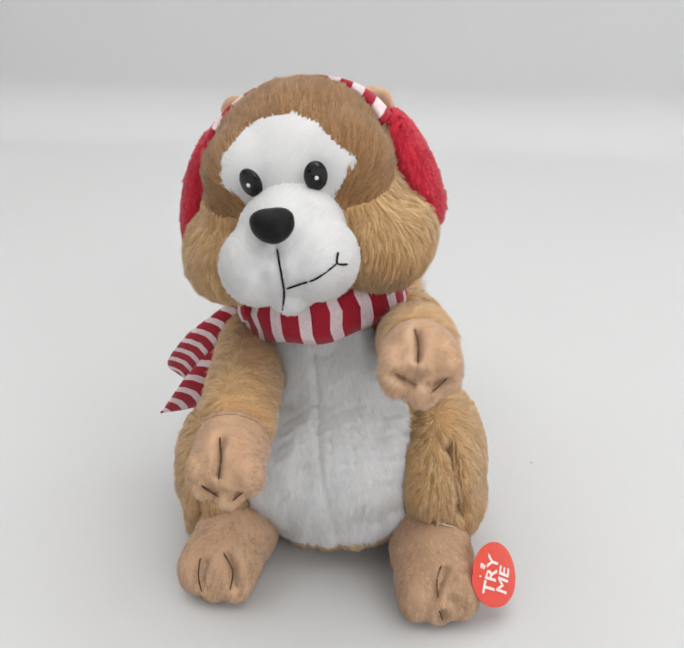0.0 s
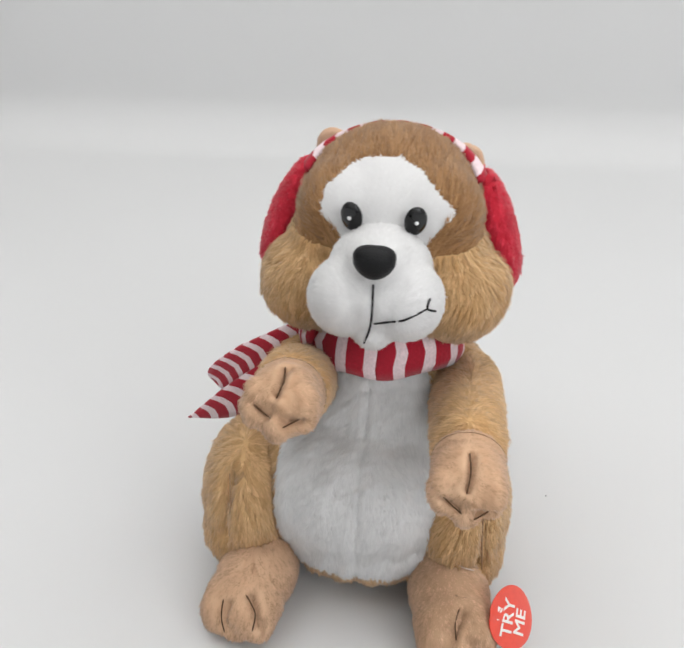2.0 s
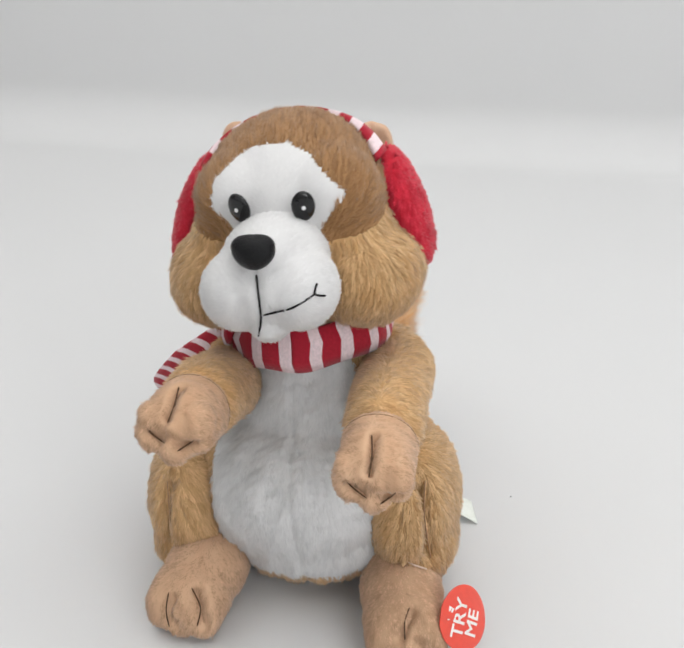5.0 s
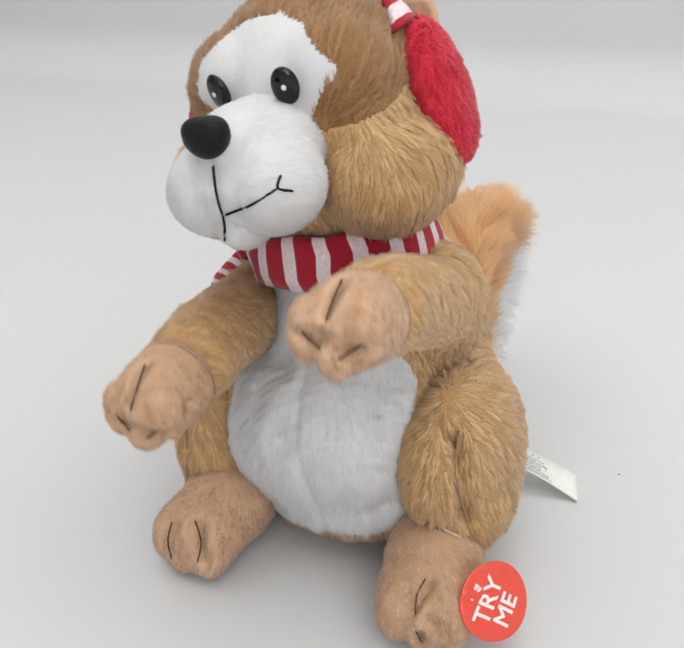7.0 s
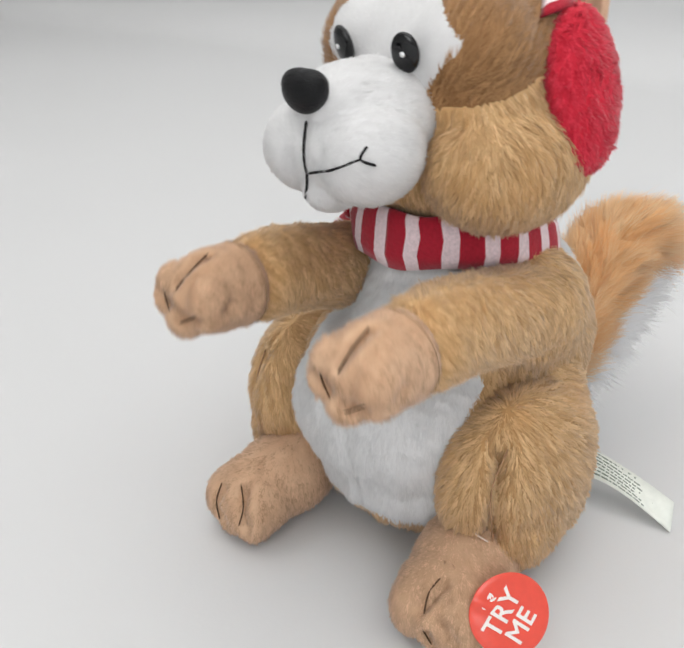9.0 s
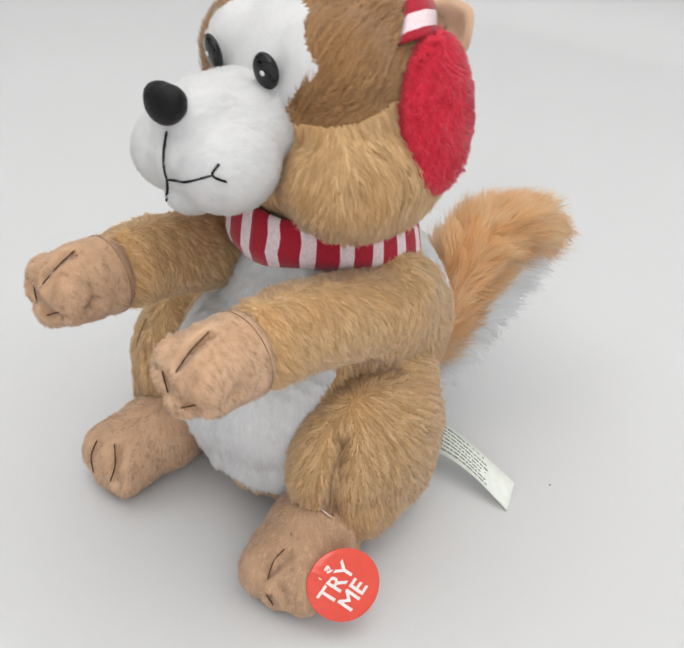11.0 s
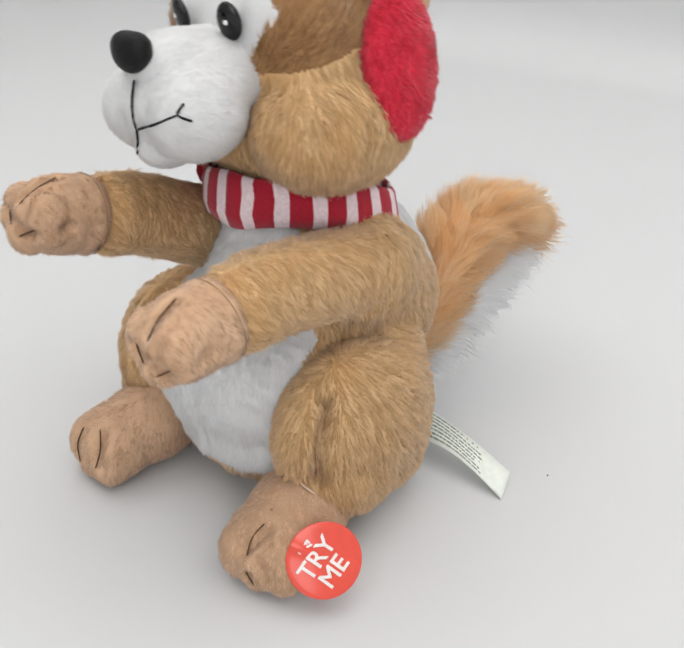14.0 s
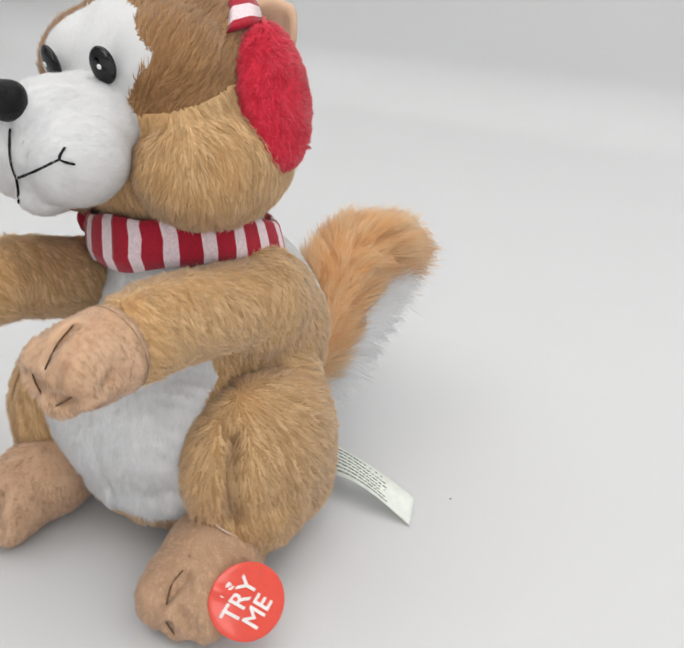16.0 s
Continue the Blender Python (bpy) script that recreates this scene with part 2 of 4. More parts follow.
def renormal(skin):
    """The skin's normals anew, after its places have moved."""
    co, no, tr = skin
    f = np.cross(co[tr[:, 1]] - co[tr[:, 0]], co[tr[:, 2]] - co[tr[:, 0]])
    no[:] = 0
    for k in range(3):
        np.add.at(no, tr[:, k], f)
    no /= np.linalg.norm(no, axis=1, keepdims=True) + 1e-12


def piece(skin, keep):
    """The part of a skin whose triangles' middles pass the test."""
    co, no, tr = skin
    tr = tr[keep(co[tr].mean(1))]
    used, back = np.unique(tr, return_inverse=True)
    return co[used], no[used], back.reshape(-1, 3).astype(np.int32)


def inside(x, z, poly):
    hit = np.zeros(len(x), bool)
    for (x0, z0), (x1, z1) in zip(poly, poly[1:] + poly[:1]):
        hit ^= ((z0 > z) != (z1 > z)) & (x < (x1 - x0) * (z - z0) / (z1 - z0 + 1e-12) + x0)
    return hit


def tube(points, radius, mat, name="stitch", ends=0.6, dashes=0):
    """A round thread through the points, in one run or in single stitches."""
    bm = bmesh.new()
    pts = [Vector(p) for p in points]
    if len(pts) > 2:  # ease the corners
        fine = []
        for i in range(len(pts) - 1):
            p0, p1, p2, p3 = pts[max(i - 1, 0)], pts[i], pts[i + 1], pts[min(i + 2, len(pts) - 1)]
            for k in range(5):
                t = k / 5
                fine.append(0.5 * (2 * p1 + (p2 - p0) * t + (2 * p0 - 5 * p1 + 4 * p2 - p3) * t * t + (3 * p1 - p0 - 3 * p2 + p3) * t ** 3))
        pts = fine + [pts[-1]]
    else:
        pts = [pts[0].lerp(pts[1], k / 6) for k in range(7)]
    rings = []
    for i, p in enumerate(pts):
        d = (pts[min(i + 1, len(pts) - 1)] - pts[max(i - 1, 0)]).normalized()
        u = d.orthogonal().normalized()
        v = d.cross(u)
        r = radius * (ends if i in (0, len(pts) - 1) else 1) * (1 + 0.12 * math.sin(i * 2.1))
        rings.append([bm.verts.new(p + u * math.cos(q) * r + v * math.sin(q) * r) for q in (k * math.pi / 3 for k in range(6))])
    for i in range(len(rings) - 1):
        if dashes and i % dashes == dashes - 1:
            continue
        for k in range(6):
            bm.faces.new((rings[i][k], rings[i][(k + 1) % 6], rings[i + 1][(k + 1) % 6], rings[i + 1][k]))
    for r in (rings[0], rings[-1]):
        bm.faces.new(r)
    return mesh_of(name, bm, mat)


def on_skin(skin, points, lift=0.0006):
    """The points laid on the skin, at the mean of its nearest places."""
    co, no, _ = skin
    out = []
    for p in points:
        d = ((co - np.array(p)) ** 2).sum(1)
        near = np.argsort(d)[:6]
        w = 1 / (d[near] + 1e-7)
        n = (no[near] * w[:, None]).sum(0)
        q = (co[near] * w[:, None]).sum(0) / w.sum()
        out.append(Vector(q + n / np.linalg.norm(n) * lift))
    return out


def groove(skin, points, depth, wide):
    """Presses a sewn line into a stuffed skin."""
    co, no, _ = skin
    line = [Vector(p) for p in on_skin(skin, points, 0)]
    d = np.full(len(co), 9.0)
    for p, q in zip(line, line[1:]):
        for k in range(6):
            d = np.minimum(d, np.linalg.norm(co - np.array(p.lerp(q, k / 5)), axis=1))
    co -= no * (depth * np.exp(-(d / wide) ** 2))[:, None]
    renormal(skin)


def striped(rows, mats, name):
    """A soft band from cross-sections: each row is a closed ring of points; rows alternate between the two cloths."""
    bm = bmesh.new()
    rings = [[bm.verts.new(p) for p in ring] for ring, _ in rows]
    for i in range(len(rings) - 1):
        for k in range(len(rings[i])):
            k2 = (k + 1) % len(rings[i])
            f = bm.faces.new((rings[i][k], rings[i][k2], rings[i + 1][k2], rings[i + 1][k]))
            f.material_index = rows[i][1]
    for r, i in ((rings[0], 0), (rings[-1], -2)):
        f = bm.faces.new(r)
        f.material_index = rows[i][1]
    bmesh.ops.recalc_face_normals(bm, faces=bm.faces)
    return mesh_of(name, bm, *mats)


# ---- the setting: a white sheet on a table, swept up in front of an unseen, assumed wall ----
def table_sheet():
    """White paper laid over the table and bent up softly behind it."""
    bm = bmesh.new()
    r, start = 0.065, 0.68
    prof = [(-1.79, 0.0), (-0.6, 0.0), (0.0, 0.0), (0.4, 0.0), (0.5, 0.0), (0.6, 0.0)]
    prof += [(start + r * math.sin(a), r - r * math.cos(a)) for a in (k / 24 * math.pi / 2 for k in range(25))]
    prof += [(start + r + 0.004 * k, r + 0.2 * k) for k in range(1, 9)]
    cols = [-2.39 + 4.78 * i / 48 for i in range(49)]
    grid = [[bm.verts.new((x, y + ((0.012 * math.sin(3.1 * x + 0.6) - 0.012 * max(-1.0, min(1.0, x))) * min(1, (y - 0.5) / 0.2) if y > 0.5 else 0), z)) for x in cols] for y, z in prof]
    for i in range(len(prof) - 1):
        for k in range(48):
            bm.faces.new((grid[i][k], grid[i][k + 1], grid[i + 1][k + 1], grid[i + 1][k]))
    bmesh.ops.recalc_face_normals(bm, faces=bm.faces)
    if sum(f.normal.z for f in bm.faces) < 0:
        bmesh.ops.reverse_faces(bm, faces=bm.faces)
    ob = new("table_sheet", mesh_of("table_sheet", bm, PAPER))
    s = ob.modifiers.new("thickness", "SOLIDIFY")
    s.thickness, s.offset = 0.002, -1
    return tagged(ob, "seamless white paper sheet covering the table", "table sheet", kind="structure")


table_sheet()
# Room shell out of view, added to enclose the scene and bounce light.
slab("wall_north", (-2.4, 0.86, -0.75), (2.4, 1.15, 1.8), PLASTER)
slab("wall_south", (-2.4, -1.9, -0.75), (2.4, -1.8, 1.8), PLASTER)
slab("wall_east", (2.4, -1.9, -0.75), (2.5, 1.15, 1.8), PLASTER)
slab("wall_west", (-2.5, -1.9, -0.75), (-2.4, 1.15, 1.8), PLASTER)
slab("ceiling", (-2.5, -1.9, 1.8), (2.5, 1.15, 1.9), PLASTER)
slab("floor", (-2.5, -1.9, -0.85), (2.5, 1.15, -0.75), PLASTER)

# ---- the toy ----
toy = tagged(new("plush_toy"), "sitting tan and white plush animal with red earmuffs and striped scarf", "plush toy")
toy.empty_display_size = 0.05
PIVOT = Vector((0, 0, 0.02))
THIGHS = {1: ((0.043, -0.022, 0.0415), (0.0205, 0.035, 0.0325)), -1: ((-0.057, -0.023, 0.042), (0.0225, 0.035, 0.0335))}


def build_body():
    skin = arrays(melted([((-0.006, -0.012, 0.051), (0.051, 0.0515, 0.044)), ((-0.003, -0.012, 0.029), (0.046, 0.046, 0.027)), ((-0.002, 0.002, 0.064), (0.047, 0.043, 0.050)),
                          ((0.018, -0.024, 0.027), (0.020, 0.022, 0.019)), ((-0.026, -0.024, 0.027), (0.020, 0.022, 0.019)),
                          ((0.001, 0.001, 0.086), (0.0455, 0.043, 0.038)), ((0.0, -0.004, 0.112), (0.031, 0.031, 0.024)), ((0.003, 0.010, 0.074), (0.042, 0.041, 0.040)),
                          ((0.031, -0.006, 0.0955), (0.021, 0.025, 0.0215)), ((-0.030, -0.006, 0.0955), (0.021, 0.025, 0.0215))]))
    zs, half = (0.0, 0.012, 0.020, 0.050, 0.075, 0.100, 0.125), (0.010, 0.026, 0.030, 0.037, 0.037, 0.029, 0.022)

    co = skin[0]
    co[:, 1] += 0.0016 * np.clip(1 - np.abs(co[:, 0] + 0.003) / 0.0022, 0, 1) * (co[:, 1] < -0.02)  # centre seam
    co += skin[1] * (0.0007 * wave(co, 160.0, 9)[:, :1] + 0.0004 * wave(co, 420.0, 8)[:, :1]) * (co[:, 1:2] < -0.01)  # soft folds
    renormal(skin)

    def belly(p):
        return (p[:, 1] < -0.008) & (np.abs(p[:, 0] + 0.004) < np.interp(p[:, 2], zs, half)) & (p[:, 2] > 0.0205)

    def back(p):
        return (p[:, 1] > 0.014) & (np.abs(p[:, 0]) < 0.0345) & (p[:, 2] > 0.05)
    body = part("body", furred("body", piece(skin, lambda p: ~belly(p) & ~back(p)), TAN, 0.0033, 4.4e6, lean=1.08, seed=3, mess=0.18), toy, "tan short-pile plush body")
    part("belly_panel", furred("belly_panel", piece(skin, belly), WHITE, 0.0026, 3.2e6, seed=4, ridge=0.18, gather=0.3, soft=0.94, width=0.00024, lump=0.1, wide=0.0011, streak=3.0, gap_tone=0.8), body, "white plush belly panel with centre seam")
    part("back_panel", furred("back_panel", piece(skin, back), WHITE, 0.0022, 2.0e6, seed=5), body, "white plush back panel")
    for s in (1, -1):
        c, r = THIGHS[s]
        th = arrays(melted([(c, r, (12, 0, -6 * s)), ((c[0], c[1] - 0.006, c[2] - 0.016), (r[0] * 0.95, r[1] * 0.75, 0.020)), ((c[0] - 0.004 * s, c[1] + 0.018, c[2] - 0.004), (r[0] * 0.95, 0.025, 0.035)), ((c[0] - 0.003 * s, c[1] + 0.012, 0.0255), (r[0] * 0.97, 0.028, 0.0225)), ((c[0] - 0.010 * s, c[1] + 0.024, c[2] + 0.008), (r[0] * 0.85, 0.022, 0.034))], 0.0016, 9))

        seam = [(0.0528, -0.0465, 0.0640), (0.0557, -0.0506, 0.0514), (0.0546, -0.0530, 0.0330)] if s > 0 else [(-0.0625, -0.0503, 0.0646), (-0.0642, -0.0559, 0.0544), (-0.0640, -0.0560, 0.0350)]
        groove(th, seam, 0.0058, 0.0034)  # the sewn crease

        def flow(p, q=seam[0]):  # pile parts at the seam and runs down
            d = p - np.array(q)
            return np.stack([0.42 * d[:, 0], 0.42 * d[:, 1], -0.020 + 0.25 * d[:, 2]], 1)
        # Tan strand laid in the groove to stand for the crease's shade.
        thread = tube(on_skin(th, seam, 0.0008), 0.00034, SEAM_AND_CREASE, "crease_shade")
        part("thigh", furred("thigh", th, TAN, 0.0033, 4.6e6, comb=flow, lean=1.08, seed=6 + s, mess=0.18), body, "rounded tan plush thigh")
        part("crease_shade", thread, body, "thin tan line added for the shade in the thigh crease")
    return body


def build_head():
    skin = arrays(melted([((0, -0.001, 0.1685), (0.0418, 0.0430, 0.0440)), ((0.0300, -0.0155, 0.150), (0.0225, 0.032, 0.0215)), ((0.017, -0.0195, 0.182), (0.0208,) * 3), ((-0.016, -0.0195, 0.182), (0.0205,) * 3),
                          ((-0.0300, -0.0155, 0.150), (0.0225, 0.032, 0.0215)), ((0.026, -0.014, 0.166), (0.016, 0.022, 0.016)), ((0.0265, -0.0305, 0.1525), (0.0125, 0.0175, 0.0135)), ((-0.0265, -0.0305, 0.1525), (0.0125, 0.0175, 0.0135)), ((-0.026, -0.014, 0.166), (0.016, 0.022, 0.016)), ((0, -0.004, 0.145), (0.036, 0.036, 0.022)), ((0, -0.006, 0.158), (0.043, 0.036, 0.026))]))
    poly = [(-0.009, 0.2045), (0.004, 0.2055), (0.015, 0.200), (0.0275, 0.188), (0.0192, 0.1785), (0.013, 0.166), (0.013, 0.15), (-0.013, 0.15), (-0.013, 0.166), (-0.0180, 0.1775),
            (-0.0255, 0.185), (-0.0245, 0.194), (-0.016, 0.2015)]

    def face(p):
        return (p[:, 1] < -0.012) & inside(p[:, 0], p[:, 2], poly)

    def cheek(p):
        return ~face(p) & (p[:, 2] < 0.1710 + 0.28 * (p[:, 1] + 0.034))

    def down_and_out(p):
        return np.stack([0.5 * p[:, 0], 0.045 + 0 * p[:, 0], 0.05 + 0 * p[:, 0]], 1)
    head = part("head", furred("head", piece(skin, lambda p: ~face(p) & ~cheek(p)), CROWN, 0.0034, 3.9e6, comb=down_and_out, lean=1.05, seed=11, swirl=0.1), toy, "brown plush crown of the head")
    part("face_patch", furred("face_patch", piece(skin, face), WHITE, 0.0013, 3.2e6, comb=lambda p: np.stack([p[:, 0], 0 * p[:, 0], p[:, 2] - 0.178], 1), seed=12, ridge=0.18, gather=0.2, soft=0.93, width=0.00020, lump=0.08, wide=0.0009, streak=2.0, gap_tone=0.5), head, "white plush face patch")
    for s in (1, -1):
        part("cheek", furred("cheek", piece(skin, lambda p: cheek(p) & (p[:, 0] * s >= 0)), TAN, 0.0034, 4.6e6, lean=1.1, seed=13 + s, swirl=0.2, mess=0.18), head, "puffed tan plush cheek")
    muzzle = arrays(melted([((0, -0.047, 0.1655), (0.0205, 0.025, 0.0185)), ((0, -0.0565, 0.1615), (0.0235, 0.0195, 0.0175)), ((0.0115, -0.0590, 0.1595), (0.0145, 0.0175, 0.0150)),
                            ((-0.0115, -0.0590, 0.1595), (0.0145, 0.0175, 0.0150)), ((0, -0.0630, 0.1490), (0.0080, 0.0115, 0.0078)), ((0, -0.056, 0.1740), (0.013, 0.018, 0.0105))], 0.0012, 10))
    groove(muzzle, [(0.0003, -0.076, 0.172), (0.0003, -0.076, 0.164), (0, -0.076, 0.156)], 0.0008, 0.0022)
    part("muzzle", furred("muzzle", muzzle, WHITE, 0.0017, 4.6e6, comb=lambda p: np.stack([p[:, 0] * 1.0, 0.03 + 0 * p[:, 0], p[:, 2] - 0.170], 1), lean=1.0, seed=16, ridge=0.12, gather=0.25, soft=0.93, width=0.00022, lump=0.09, wide=0.0010, streak=2.2, gap_tone=0.4), head, "white plush muzzle")
    bm = bmesh.new()
    bmesh.ops.create_uvsphere(bm, u_segments=32, v_segments=20, radius=1)
    for v in bm.verts:  # broad above, pointed below
        x, y, z = v.co
        w = 0.86 + 0.15 * max(-0.9, min(1, z))
        v.co = (x * 0.0082 * w * 1.1, -0.0732 + y * 0.0056, 0.1792 + z * 0.0063 + 0.0012 * (abs(x) if z > 0 else 0))
    part("nose", mesh_of("nose", bm, NOSE), head, "black felt nose, rounded triangle")
    for s in (1, -1):
        bm = bmesh.new()
        m = pose(s * 0.0123, -0.0442, 0.1862, 14, 0, s * 16)
        bmesh.ops.create_uvsphere(bm, u_segments=28, v_segments=16, radius=1, matrix=m @ Matrix.Diagonal((0.0045, 0.0022, 0.0063, 1)))
        eye = part("eye", mesh_of("eye", bm, EYE), head, "glossy black oval plastic eye")
        bm = bmesh.new()
        bmesh.ops.create_uvsphere(bm, u_segments=12, v_segments=8, radius=1, matrix=m @ Matrix.Translation((0, -0.0022, 0.0004)) @ Matrix.Diagonal((0.0008, 0.0004, 0.0009, 1)))
        part("eye_dot", mesh_of("eye_dot", bm, EYE_DOT), eye, "small white dot on the eye")
    runs = {"lip_seam": [(0, -0.075, 0.171), (0.0002, -0.075, 0.165), (0.0003, -0.075, 0.160), (0, -0.075, 0.156)],
            "chin_seam": [(0, -0.075, 0.1555), (-0.0008, -0.074, 0.152), (-0.0015, -0.072, 0.148)],
            "smile_seam": [(0.0012, -0.075, 0.1562), (0.007, -0.075, 0.1578), (0.0125, -0.073, 0.1597), (0.0175, -0.070, 0.1620)],
            "smile_corner": [(0.0190, -0.069, 0.1650), (0.0175, -0.070, 0.1620), (0.0198, -0.068, 0.1608)]}
    for name, pts in runs.items():
        part("mouth_stitch", tube(on_skin(muzzle, pts, 0.0006), 0.00042, THREAD, "mouth_stitch", dashes=8 if name == "smile_seam" else 0), head, "black embroidered mouth line")
    for s in (1, -1):  # small round ears behind the band
        bm = bmesh.new()
        bmesh.ops.create_uvsphere(bm, u_segments=28, v_segments=18, radius=1)
        for v in bm.verts:
            x, y, z = v.co
            dish = 0.55 * max(0, 1 - (x * x + z * z) / 0.6) if y < 0 else 0
            v.co = (x * 0.0102 + 0.0006 * math.sin(5 * z + 2 * x), y * 0.0040 + dish * 0.006 + 0.0012 * math.sin(4 * x + s), z * 0.0102 + 0.0005 * math.sin(6 * x))
        bmesh.ops.transform(bm, matrix=pose(s * 0.0298 + 0.0008 * -s, 0.022, 0.1930 - 0.0015 * s, -12, s * 38, s * 18), verts=bm.verts)
        me = mesh_of("ear", bm, PEACH)
        part("ear", furred("ear", arrays(me), PEACH, 0.0009, 4e6, seed=21 + s, bend=False), head, "small peach velour ear")
    # band over the crown, from muff to muff
    rows, n = [], 66
    for i in range(n + 1):
        a = radians(-55 + 110 * i / n)
        ring = []
        for dy, dr in ((-0.0084, 0.0010), (-0.0078, 0.0036), (0, 0.0045), (0.0078, 0.0036), (0.0084, 0.0010), (0, 0.0002)):
            y = 0.0205 - 0.052 * (1 - math.cos(a)) + dy
            rr = 0.0423 * math.sqrt(1 - ((y + 0.001) / 0.0435) ** 2) + dr
            ring.append((math.sin(a) * rr * 1.01, y, 0.1685 + math.cos(a) * (rr - 0.0004)))
        rows.append((ring, (i // 4) % 2))
    part("headband", striped(rows, (KNIT_RED, KNIT_WHITE), "headband"), head, "red and white striped headband")
    for s in (1, -1):
        mf = arrays(melted([((s * 0.0445, 0.0005, 0.1715), (0.0085, 0.0155, 0.0262), (-20, -s * 20, 0))], 0.0014, 5))
        part("earmuff", furred("earmuff", mf, RED, 0.0016, 6.5e6, lean=0.7, mess=0.4, lump=0.26, wide=0.0009, streak=2.4, gather=0.6, width=0.00034, seed=24 + s, soft=0.75, swirl=0.9, gap_tone=0.0), head, "fluffy red terry earmuff")
    return head


def build_scarf():
    n, per = 180, 5
    rows = []
    for i in range(n + 1):
        a = 2 * math.pi * i / n
        ring = []
        for h, o in ((-0.0100, -0.0012), (-0.0100, 0.0004), (-0.005, 0.0016), (0.002, 0.0018), (0.0070, 0.0008), (0.0088, -0.0004), (0.0088, -0.0016), (0.0, -0.0010)):
            rx, ry = 0.0352 + o - 0.0010 * math.sin(5 * a), 0.0348 + o
            a2 = a + (0.010 + 0.034 * math.exp(-((a - 5.5) / 0.4) ** 2) + 0.026 * math.exp(-((a - 0.95) / 0.3) ** 2)) * math.sin(h * 420 + 3 * a) * (1 + math.sin(4 * a))
            x, y = math.sin(a2) * rx, -0.0045 - math.cos(a) * ry
            z = 0.1172 + h + 0.0075 * math.cos(a) + 0.0055 * math.exp(-((a - 1.05) / 0.5) ** 2) + 0.0008 * math.sin(7 * a + h * 200)
            if h < 0:
                x, y = x * 1.02, y * 1.02
            ring.append((x, y, z))
        rows.append((ring, 1 if i % (2 * per) in (6, 7, 8, 9) else 0))
    scarf = part("scarf", striped(rows, (KNIT_RED, KNIT_WHITE), "scarf"), toy, "red and white striped knit scarf round the neck")
    for k, (root, tip, width, sag) in enumerate((((-0.035, -0.006, 0.1215), (-0.0878, 0.020, 0.0700), 0.0064, 0.004), ((-0.037, 0.000, 0.113), (-0.1030, 0.022, 0.0460), 0.0075, 0.006))):
        root, tip = Vector(root), Vector(tip)
        way = (tip - root).normalized()
        out = Vector((0, -1, 0)).cross(way).normalized()
        face = way.cross(out)
        rows, n = [], 36
        for i in range(n + 1):
            t = i / n
            p = root.lerp(tip, t) + out * sag * math.sin(math.pi * t) * (1 if k else -0.6) + face * 0.003 * math.sin(4 * t)
            w = width * (0.55 + 0.6 * min(1, t * 2.2)) * ((1 if t < 0.80 else max(0.06, math.sqrt(max(0, 1 - ((t - 0.80) / 0.2) ** 1.7)))) if k == 0 else (1 if t < 0.55 else max(0.06, 1 - ((t - 0.55) / 0.45) ** 1.4)))
            th = 0.0016 if t < 0.97 else 0.0008
            skew = 0.75
            ring = [p + out * w * c + way * skew * w * c * c + face * th * s2 for c, s2 in ((-1, -0.5), (-0.6, -1), (0, -1.2), (0.6, -1), (1, -0.5), (1, 0.5), (0.6, 1), (0, 1.2), (-0.6, 1), (-1, 0.5))]
            rows.append((ring, 1 if i % 5 in (3, 4) else 0))
        part("scarf_end", striped(rows, (KNIT_RED, KNIT_WHITE), "scarf_end"), scarf, "striped pointed scarf end hanging behind the arm")
    rows = []
    for i in range(13):
        t = i / 12
        p = Vector((-0.0285 - 0.008 * t, -0.0295 + 0.015 * t, 0.1270 - 0.006 * t))
        w = 0.0030 + 0.0036 * math.sin(math.pi * t)
        ring = [p + Vector((0.3 * math.cos(q), 0.5 * math.cos(q), math.sin(q))) * w for q in (k * math.pi / 4 for k in range(8))]
        rows.append((ring, (i // 3) % 2))
    part("knot", striped(rows, (KNIT_RED, KNIT_WHITE), "knot"), scarf, "scarf knot")
    return scarf


def along(line):
    """Rounded forms strung along a line of (place, radius)."""
    out = []
    for (p, r), (q, w) in zip(line, line[1:]):
        for k in range(4):
            t = k / 4
            out.append((tuple(a + (b - a) * t for a, b in zip(p, q)), (r + (w - r) * t,) * 3, (0, 0, 0), 3))
    return out


